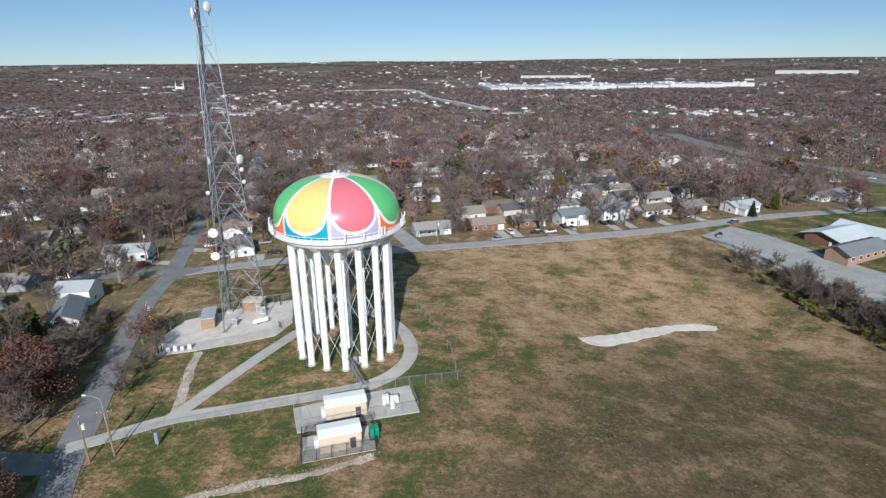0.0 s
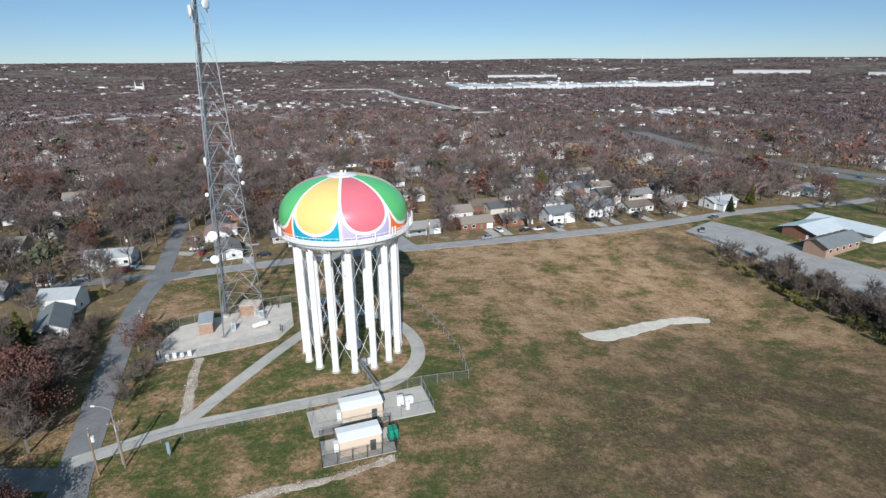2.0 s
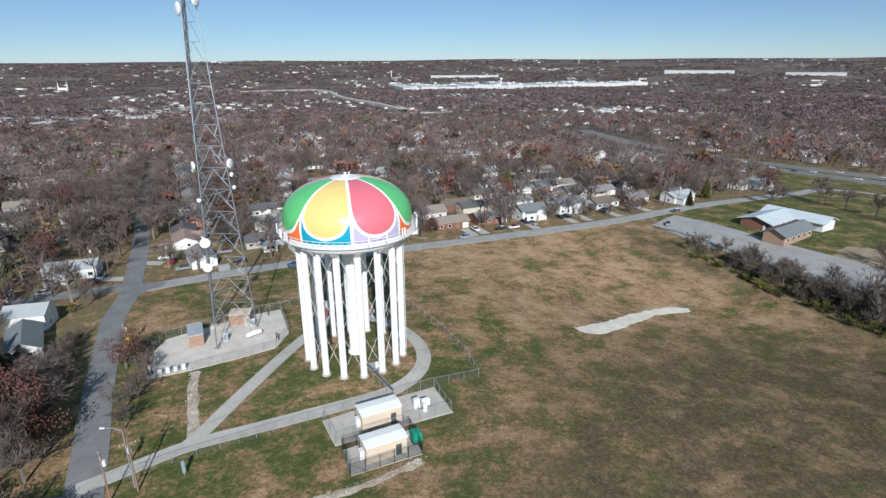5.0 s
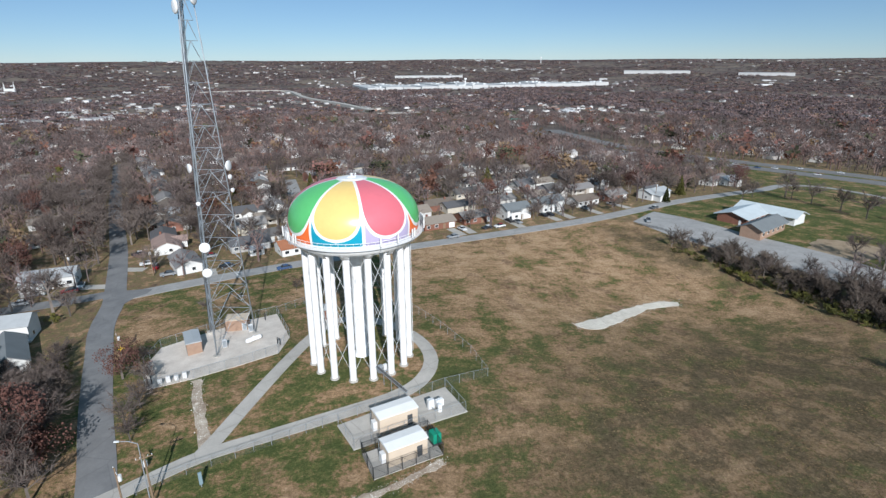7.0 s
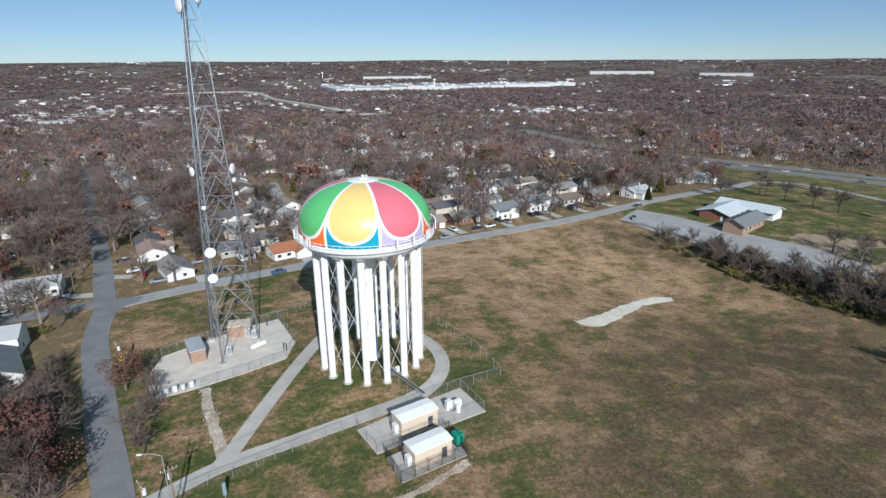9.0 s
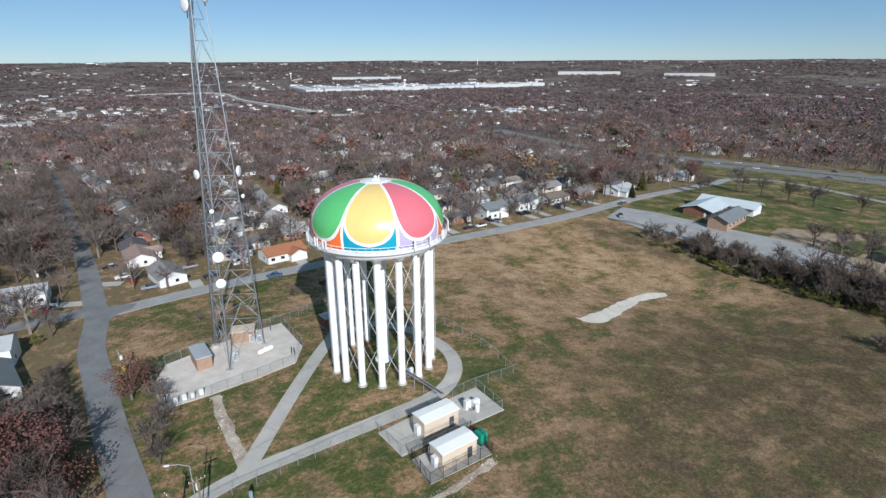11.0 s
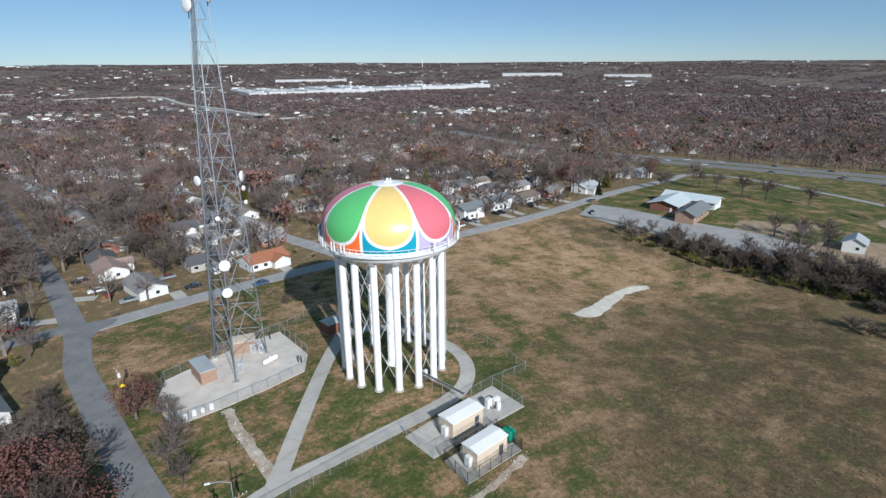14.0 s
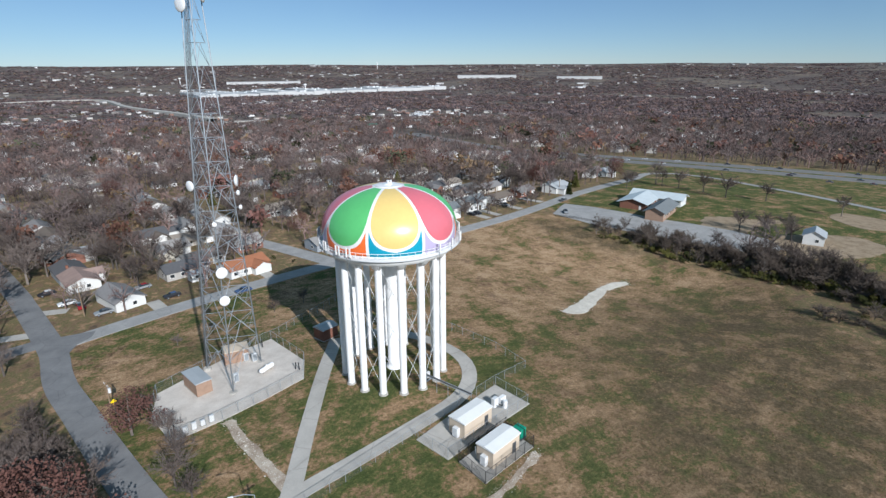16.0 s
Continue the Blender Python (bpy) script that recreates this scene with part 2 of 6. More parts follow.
FADED_ROOF = plain("faded_brown_shingles", (0.30, 0.215, 0.185), 0.9, 0, 0.2, 0.12, 0.6, 5.0)
WHITE_SIDING = plain("white_siding", (0.64, 0.64, 0.62), 0.7, 0, 0.3, 0.05)
TRIM = plain("white_trim", (0.75, 0.75, 0.73), 0.6, 0, 0.3, 0.05)
GLASS = glass_material()
CAR_PAINT = many("car_paint", [(0.03, 0.03, 0.035), (0.70, 0.70, 0.70), (0.30, 0.31, 0.32), (0.33, 0.02, 0.025), (0.06, 0.10, 0.20), (0.76, 0.76, 0.75), (0.10, 0.10, 0.105)], 0.25, 0.05, 0.6)
RUBBER = plain("rubber", (0.02, 0.02, 0.02), 0.9, 0, 0.2, 0.1)
BARK = bark_material("bark", (0.10, 0.084, 0.072), (0.22, 0.19, 0.168))
TWIG = bark_material("twigs", (0.090, 0.071, 0.063), (0.185, 0.150, 0.133))
RUSSET = bark_material("russet_leaves", (0.092, 0.052, 0.047), (0.165, 0.079, 0.060))
SHRUB = bark_material("olive_leaves", (0.036, 0.042, 0.018), (0.15, 0.140, 0.040))
THICKET_TWIG = bark_material("thicket_twigs", (0.075, 0.060, 0.050), (0.175, 0.140, 0.115))
WOODS = foliage_material("woodland")
FAR_WALL = foliage_material("town_walls")

# ---- the lie of the land ----
TOWER = (-20.9, 107.3)


def smooth(u):
    u = np.clip(u, 0, 1)
    return u * u * (3 - 2 * u)


def land(x, y):
    """The height of the ground: a knoll under the tower, a dip in the meadow, a wide valley and a far ridge."""
    x, y = np.asarray(x, float), np.asarray(y, float)
    d = np.sqrt((x - TOWER[0]) ** 2 + (y - TOWER[1]) ** 2)
    s = np.sqrt(d * d + 100) - 3.0
    z = -1.2 - 6.3 * (1 - np.exp(-s / 82)) - 6 * np.exp(-((x - 80) ** 2 + (y - 122) ** 2) / 2048)
    z = z - 58 * (1 - np.exp(-(np.maximum(0, d - 185) / 530) ** 1.3))
    return z + 107 * smooth((d - 2500) / 2350) + smooth((d - 3000) / 800) * 5 * np.sin(x / 310.0 + 1.0) * np.sin(y / 420.0)


def h(x, y):
    return float(land(x, y))


def mesh_of(name, verts, faces, mat):
    me = bpy.data.meshes.new(name)
    me.from_pydata([tuple(v) for v in verts], [], [tuple(f) for f in faces])
    me.materials.append(mat)
    me.update()
    return me


def bm_mesh(name, bm, mat, smooth_faces=False):
    me = bpy.data.meshes.new(name)
    bmesh.ops.recalc_face_normals(bm, faces=bm.faces)
    bm.to_mesh(me)
    bm.free()
    me.materials.append(mat)
    if smooth_faces:
        me.polygons.foreach_set("use_smooth", [len(f.vertices) < 5 for f in me.polygons])
    return me


def part(name, bm, mat, parent, label="", smooth_faces=False):
    ob = new(name, bm if isinstance(bm, bpy.types.Mesh) else bm_mesh(name, bm, mat, smooth_faces))
    ob.parent = parent
    if label:
        ob["label"] = label
    return ob


def thing(name, m, label, category, group="", kind=""):
    ob = new(name)
    ob.empty_display_size = 0.3
    ob.matrix_basis = m
    return tagged(ob, label, category, group, kind)


def box(bm, x0, y0, z0, x1, y1, z1, bevel=0.0):
    vs = [bm.verts.new((x, y, z)) for z in (z0, z1) for x, y in ((x0, y0), (x1, y0), (x1, y1), (x0, y1))]
    fs = [bm.faces.new([vs[i] for i in f]) for f in ((3, 2, 1, 0), (4, 5, 6, 7), (0, 1, 5, 4), (1, 2, 6, 5), (2, 3, 7, 6), (3, 0, 4, 7))]
    if bevel:
        bmesh.ops.bevel(bm, geom=list({e for f in fs for e in f.edges}), offset=bevel, segments=1, affect="EDGES")
    return bm


def boxed(x0, y0, z0, x1, y1, z1, bevel=0.0):
    return box(bmesh.new(), x0, y0, z0, x1, y1, z1, bevel)


def rod(bm, a, b, r0, r1=None, n=8):
    """A round bar from a to b, closed at both ends."""
    a, b = Vector(a), Vector(b)
    r1 = r0 if r1 is None else r1
    q = (b - a).to_track_quat("Z", "Y")
    rings = []
    for p, r in ((a, r0), (b, r1)):
        rings.append([bm.verts.new(p + q @ Vector((r * math.cos(2 * math.pi * i / n), r * math.sin(2 * math.pi * i / n), 0))) for i in range(n)])
    for i in range(n):
        bm.faces.new((rings[0][i], rings[0][(i + 1) % n], rings[1][(i + 1) % n], rings[1][i]))
    bm.faces.new(rings[0][::-1])
    bm.faces.new(rings[1])
    return bm


def rodded(a, b, r0, r1=None, n=8):
    return rod(bmesh.new(), a, b, r0, r1, n)


def turned(profile, n=64, a0=0.0, a1=2 * math.pi):
    """A surface of revolution about z from (radius, height) pairs."""
    bm = bmesh.new()
    full = abs(a1 - a0 - 2 * math.pi) < 1e-6
    cols = n if full else n + 1
    grid = [[bm.verts.new((r * math.cos(a0 + (a1 - a0) * i / n), r * math.sin(a0 + (a1 - a0) * i / n), z)) for i in range(cols)] for r, z in profile]
    for u, w in zip(grid, grid[1:]):
        for i in range(n):
            bm.faces.new((u[i], u[(i + 1) % cols], w[(i + 1) % cols], w[i]))
    return bm


def glide(pts, step=4.0, closed=False):
    """Points along a soft curve through pts."""
    P = [Vector(p).to_2d() for p in pts]
    n = len(P)
    out = []
    for i in range(n if closed else n - 1):
        if closed:
            p0, p1, p2, p3 = P[i - 1], P[i], P[(i + 1) % n], P[(i + 2) % n]
        else:
            p0, p1, p2, p3 = P[max(i - 1, 0)], P[i], P[i + 1], P[min(i + 2, n - 1)]
        k = max(1, int((p2 - p1).length / step))
        for j in range(k):
            t = j / k
            out.append(0.5 * (2 * p1 + (p2 - p0) * t + (2 * p0 - 5 * p1 + 4 * p2 - p3) * t * t + (3 * p1 - p0 - 3 * p2 + p3) * t ** 3))
    if not closed:
        out.append(P[-1])
    return out


def ribbon(name, pts, width, lift, mat, label, step=4.0, thick=0.25, rough_edge=0.0):
    """A paved strip that follows the ground, with thickness at its edges."""
    rng = random.Random(len(pts) + int(width * 10))
    line = glide(pts, step)
    bm = bmesh.new()
    rows = []
    for i, p in enumerate(line):
        d = (line[min(i + 1, len(line) - 1)] - line[max(i - 1, 0)]).normalized()
        nrm = Vector((-d.y, d.x))
        row = []
        for k in (-0.5, -0.25, 0, 0.25, 0.5):
            w = width + (rng.uniform(-rough_edge, rough_edge) if abs(k) == 0.5 else 0)
            q = p + nrm * w * k
            row.append(bm.verts.new((q.x, q.y, h(q.x, q.y) + lift)))
        first, last = row[0].co, row[-1].co
        row = [bm.verts.new((first.x, first.y, first.z - thick))] + row + [bm.verts.new((last.x, last.y, last.z - thick))]
        rows.append(row)
    for a, b in zip(rows, rows[1:]):
        for i in range(len(a) - 1):
            bm.faces.new((a[i], a[i + 1], b[i + 1], b[i]))
    ob = new(name, bm_mesh(name, bm, mat))
    return tagged(ob, label, "road" if width > 5 else "path", kind="structure")


def apron(name, outline, lift, mat, label, category="pavement", thick=0.3, cell=3.0, soft=False, wob=0.0):
    """A paved or gravelled area with the given outline, laid on the ground."""
    rng = random.Random(len(outline))
    pts = glide(outline, 1.5, True) if soft else [Vector(p) for p in outline]
    if wob:
        pts = [p + Vector((rng.uniform(-wob, wob), rng.uniform(-wob, wob))) for p in pts]
    bm = bmesh.new()
    vs = [bm.verts.new((p.x, p.y, 0)) for p in pts]
    bm.faces.new(vs)
    xs, ys = [p.x for p in pts], [p.y for p in pts]
    for lo, hi, n in ((min(xs), max(xs), (1, 0, 0)), (min(ys), max(ys), (0, 1, 0))):
        for k in range(1, int((hi - lo) / cell) + 1):
            at = lo + k * cell
            bmesh.ops.bisect_plane(bm, geom=bm.verts[:] + bm.edges[:] + bm.faces[:], plane_co=(at, at, 0), plane_no=n)
    for v in bm.verts:
        v.co.z = h(v.co.x, v.co.y) + lift
    r = bmesh.ops.extrude_face_region(bm, geom=bm.faces[:])
    for v in r["geom"]:
        if isinstance(v, bmesh.types.BMVert):
            v.co.z -= thick
    ob = new(name, bm_mesh(name, bm, mat))
    return tagged(ob, label, category, kind="structure")


# ---- ground and roads ----
WEST_STREET = [(22, -160), (-8, -70), (-34, 10), (-49.5, 45), (-58.6, 66), (-61.6, 74.5), (-65.0, 86), (-69.0, 98), (-73.8, 114), (-76.9, 125), (-80.4, 137), (-82.0, 146), (-83.2, 156), (-87.2, 172), (-93.0, 194), (-97.5, 210), (-119, 280), (-150, 385), (-190, 518)]
NORTH_ROAD = [(-82.6, 159.8), (-70, 164), (-54, 168.8), (-35, 174), (-14, 179.2), (2, 183), (21.5, 187.8), (54.3, 196.4), (86.6, 205.2), (122, 218), (158, 232.5), (217, 257)]
SIDE_STREET = [(-8, 180), (-14, 195), (-20, 209), (-28, 228), (-36, 262), (-42, 330)]
WEST_LANE = [(-60.5, 73.0), (-66, 73.2), (-72, 73.8), (-84, 75.5), (-110, 79), (-160, 84)]
FRONTAGE = [(217, 257), (245, 272), (268, 268), (276, 243), (271, 212), (268, 187), (262, 158), (254, 120), (244, 60)]
HIGHWAY = [(310, 800), (282, 600), (274, 510), (283, 440), (304, 385), (335, 325), (372, 268), (412, 215), (480, 130), (560, 40)]
VERGE = [(215, 262), (250, 330), (262, 400), (258, 470), (258, 560), (300, 560), (305, 440), (332, 395), (372, 330), (440, 262), (520, 170), (620, 40), (400, -40), (200, -40), (228, 110), (250, 150), (282, 190), (292, 240), (280, 285)]
HEDGE = [(102, 170), (105, 158), (110, 143), (114, 125), (117, 108), (120, 92), (118, 72), (116, 56)]
FIELD = [(-70, 20), (-82, 160), (-53, 172), (22, 190), (87, 208), (102, 190), (96, 166), (98, 148), (102, 134), (105, 122), (108, 110), (108, 99), (98, 92), (90, 85), (87, 72), (85, 50), (85, 0)]
SCHOOL_GROUNDS = [(96, 212), (210, 252), (280, 285), (292, 240), (284, 190), (276, 150), (262, 100), (240, 60), (150, 70), (140, 92), (134, 150), (110, 185)]


def inside(poly, x, y):
    x, y = np.asarray(x, float), np.asarray(y, float)
    hit = np.zeros(x.shape, bool)
    for (ax, ay), (bx, by) in zip(poly, poly[1:] + poly[:1]):
        cross = ((ay > y) != (by > y)) & (x < (bx - ax) * (y - ay) / (by - ay + 1e-9) + ax)
        hit ^= cross
    return hit


def off_line(pts, x, y):
    """Distance from a broken line."""
    best = np.full(np.shape(x), 1e9)
    for (ax, ay), (bx, by) in zip(pts, pts[1:]):
        dx, dy = bx - ax, by - ay
        t = np.clip(((x - ax) * dx + (y - ay) * dy) / (dx * dx + dy * dy), 0, 1)
        best = np.minimum(best, np.hypot(x - ax - t * dx, y - ay - t * dy))
    return best


def build_ground():
    def axis(lo, hi, centre):
        fine = np.arange(lo, hi + 0.1, 4.0)
        out, step = [hi], 4.0
        while out[-1] < 5600:
            step = min(step * 1.12, 160)
            out.append(out[-1] + step)
        low, step = [lo], 4.0
        while low[-1] > -5600:
            step = min(step * 1.12, 160)
            low.append(low[-1] - step)
        return np.array(low[:0:-1] + list(fine) + out[1:])

    xs, ys = axis(-120, 240, 0), axis(20, 260, 0)
    X, Y = np.meshgrid(xs, ys)
    Z = land(X, Y)
    nx, ny = len(xs), len(ys)
    verts = np.stack([X, Y, Z], -1).reshape(-1, 3)
    i = np.arange(nx * ny).reshape(ny, nx)
    faces = np.stack([i[:-1, :-1], i[:-1, 1:], i[1:, 1:], i[1:, :-1]], -1).reshape(-1, 4)
    me = bpy.data.meshes.new("ground")
    me.from_pydata(verts.tolist(), [], faces.tolist())
    me.materials.append(TURF)
    x, y = verts[:, 0], verts[:, 1]
    open_land = inside(FIELD, x, y) | inside(SCHOOL_GROUNDS, x, y) | inside(VERGE, x, y)
    near_hwy = off_line(HIGHWAY, x, y) < 45
    wild = np.where(open_land | near_hwy, 0.0, 1.0)
    lawn = np.maximum(np.exp(-((x + 30) ** 2 + (y - 95) ** 2) / 1300), (inside(SCHOOL_GROUNDS, x, y) | inside(VERGE, x, y)) * 1.1)
    # south-east lobes: brown earth, painted darker still for the grass's own shade
    bare = 0.85 * np.exp(-((x - 42) ** 2 / 1700 + (y - 60) ** 2 / 700)) + 1.15 * np.exp(-((x - 70) ** 2 / 2300 + (y - 84) ** 2 / 1200)) + 0.8 * np.exp(-((x - 50) ** 2 / 1600 + (y - 48) ** 2 / 900)) + 0.9 * np.exp(-((x - 88) ** 2 / 130 + (y - 172) ** 2 / 330)) + 0.8 * np.exp(-(off_line([(84, 190), (92, 165), (99, 140)], x, y) / 4.5) ** 2) + 0.55 * np.exp(-((x + 52) ** 2 + (y - 140) ** 2) / 60)
    dry = np.where(inside(FIELD, x, y), smooth((y - 84) / 70) * smooth((x + 8) / 20) * (1 - 0.45 * smooth((x - 58) / 40)), 0)
    for name, v in (("wild", wild), ("lawn", lawn), ("dry", np.clip(dry, 0, 1)), ("far", smooth((np.hypot(x, y - 100) - 420) / 350)), ("bare", np.clip(bare, 0, 1))):
        a = me.attributes.new(name, "FLOAT", "POINT")
        a.data.foreach_set("value", v.astype(np.float32))
    me.polygons.foreach_set("use_smooth", [True] * len(me.polygons))
    tagged(new("ground", me), "patchy green and straw-brown winter grass over rolling ground", "ground", kind="structure")


build_ground()
ribbon("road_1", WEST_STREET, 5.6, 0.10, ASPHALT, "worn grey asphalt street running past the meadow")
ribbon("road_2", NORTH_ROAD, 6.2, 0.11, ROAD_CONCRETE, "pale grey asphalt road along the meadow's edge")
ribbon("road_8", WEST_LANE, 5.0, 0.085, ASPHALT, "shaded grey asphalt lane joining the street")
ribbon("road_3", SIDE_STREET, 6.5, 0.09, ROAD_CONCRETE, "pale asphalt side street between the houses")
ribbon("road_4", FRONTAGE, 6.0, 0.09, ROAD_CONCRETE, "pale asphalt frontage road beside the school lawn")
ribbon("road_5", [(-84, 164), (-100, 160.5), (-125, 158), (-170, 160)], 5.5, 0.085, ASPHALT, "grey asphalt lane between small houses")
for off, name in ((-19, "road_6"), (19, "road_7")):
    line = glide(HIGHWAY, 30)
    pts = []
    for i, p in enumerate(line):
        d = (line[min(i + 1, len(line) - 1)] - line[max(i - 1, 0)]).normalized()
        pts.append((p.x + d.y * off, p.y - d.x * off))
    ribbon(name, pts, 24.0, 0.5, ROAD_HIGHWAY, "pale concrete highway carriageway", 15, 0.6)
PARKING = [(98, 197.5), (110, 206.0), (115, 209.0), (122, 198), (127.5, 184), (131, 172), (138, 158), (144, 142), (145, 128), (139, 119), (128, 121), (124, 134), (116, 152), (103, 176)]
apron("parking_lot", PARKING, 0.12, ROAD_CONCRETE, "weathered pale asphalt parking lot beside the thicket", "parking lot")
apron("dirt_yard", [(140, 152), (150, 160), (160, 156), (166, 148), (176, 141), (174, 137), (160, 140), (150, 139), (141, 137)], 0.08, DIRT, "bare brown dirt yard behind the school annex", "yard", soft=True, wob=0.8)
DRIVE = [(-63.5, 76.5), (-57.5, 79.4), (-49, 83.4), (-38, 85.8), (-26, 88.5), (-17, 91.0), (-11.5, 94.4), (-8.0, 99.5), (-6.9, 105), (-8.2, 112), (-12, 119), (-18, 124.5), (-25, 126)]
ribbon("path_1", DRIVE, 3.0, 0.10, CONCRETE, "pale concrete service drive looping round the tower", 2.0)
ribbon("path_2", [(-49.5, 82.8), (-47.2, 87), (-42.8, 96), (-34.6, 112), (-28.4, 123.2), (-27, 126)], 2.9, 0.115, CONCRETE, "pale concrete service path to the brick shed", 2.0)
SITE = [(-65.4, 116), (-62.9, 106.4), (-54.3, 107.9), (-45.7, 110.3), (-38.2, 112.9), (-36.1, 119.8), (-39.6, 134.5), (-47, 132.5), (-55, 128.6), (-64, 124)]
apron("gravel_yard", SITE, 0.10, GRAVEL, "pale crushed gravel yard inside a wire fence", "gravel yard", wob=0.0)
ribbon("path_3", [(-53.6, 107.2), (-52, 99), (-49.2, 88), (-48.6, 85.5)], 1.8, 0.07, MUD, "rutted muddy gravel track across the lawn", 1.5, 0.2, 0.5)
apron("gravel_bar", [(32.6, 117), (34.4, 114.4), (37.5, 114.2), (43, 116.6), (49.5, 120.8), (56, 124.8), (61, 127.8), (67, 129), (72.6, 130), (73, 131.6), (67, 132.4), (61.5, 131), (55, 128.4), (49.5, 125.6), (43, 121.8), (37.5, 119.2)], 0.09, GRAVEL_BAR, "winding strip of pale limestone gravel in the meadow", "gravel", soft=True, wob=0.35)
ribbon("path_4", [(-11.5, 73.2), (-16, 71.2), (-21, 69.3), (-28, 67.6), (-36, 65.4), (-44, 62)], 1.35, 0.06, MUD, "strip of broken muddy gravel in the grass", 1.2, 0.2, 0.7)
PAD_1 = [(-27.3, 85.2), (-25, 78.6), (-4.3, 84.3), (-6.6, 92.2)]
PAD_2 = [(-22.6, 71.6), (-23.8, 77.4), (-12.4, 80.6), (-11.1, 74.6)]
apron("slab_1", PAD_1, 0.16, CONCRETE, "pale concrete equipment slab with worn edges", "slab")
apron("slab_2", PAD_2, 0.20, CONCRETE, "pale concrete slab under a utility building", "slab")
apron("junction", [(-84.5, 165), (-79.2, 164.6), (-75.2, 164.0), (-76.0, 160.6), (-78.8, 158.0), (-80.3, 154), (-83.2, 156)], 0.125, ASPHALT, "worn grey asphalt where two streets meet", "road")

# ---- water tower ----
TANK_R, EQUATOR, CAP_H, SKIRT, FOOT = 12.45, 28.2, 7.6, 25.8, h(*TOWER) - 0.1


def dome(r):
    """Height of the tank's roof at radius r."""
    return EQUATOR + CAP_H * max(0.0, 1 - (r / TANK_R) ** 2.25) ** (1 / 2.05)


def shell_point(v, lift=0.0):
    """Radius and height along the shell: v = 0 at the cap's rim, 1 at the skirt."""
    k = 0.80
    if v < k:
        a = math.asin(2.3 / TANK_R) + (math.pi / 2 - math.asin(2.3 / TANK_R)) * (v / k)
        r = TANK_R * math.sin(a)
        return r + lift * math.sin(a), dome(r) + lift * math.cos(a)
    u = (v - k) / (1 - k)
    return TANK_R - 0.25 * u * u + lift, EQUATOR + (SKIRT - EQUATOR) * u


def half_petal(v):
    """Half width of a petal, as a share of half its sector."""
    r, _ = shell_point(v)
    line = 0.27 / (r * math.pi / 8)
    full = 1 - line
    if v < 0.42:
        return full
    u = (v - 0.42) / (0.86 - 0.42)
    return full * math.sqrt(max(0.0, 1 - u ** 2.5))


def sector_patch(rows, lift, a_mid):
    """A patch on the shell: rows of (v, from, to), the last two as shares of half a sector."""
    bm = bmesh.new()
    prev = None
    for v, lo, hi in rows:
        r, z = shell_point(v, lift)
        ring = []
        for j in range(9):
            a = a_mid + math.pi / 8 * (lo + (hi - lo) * j / 8)
            ring.append(bm.verts.new((r * math.cos(a), r * math.sin(a), z)))
        if prev:
            for j in range(8):
                bm.faces.new((prev[j], ring[j], ring[j + 1], prev[j + 1]))
        prev = ring
    return bm


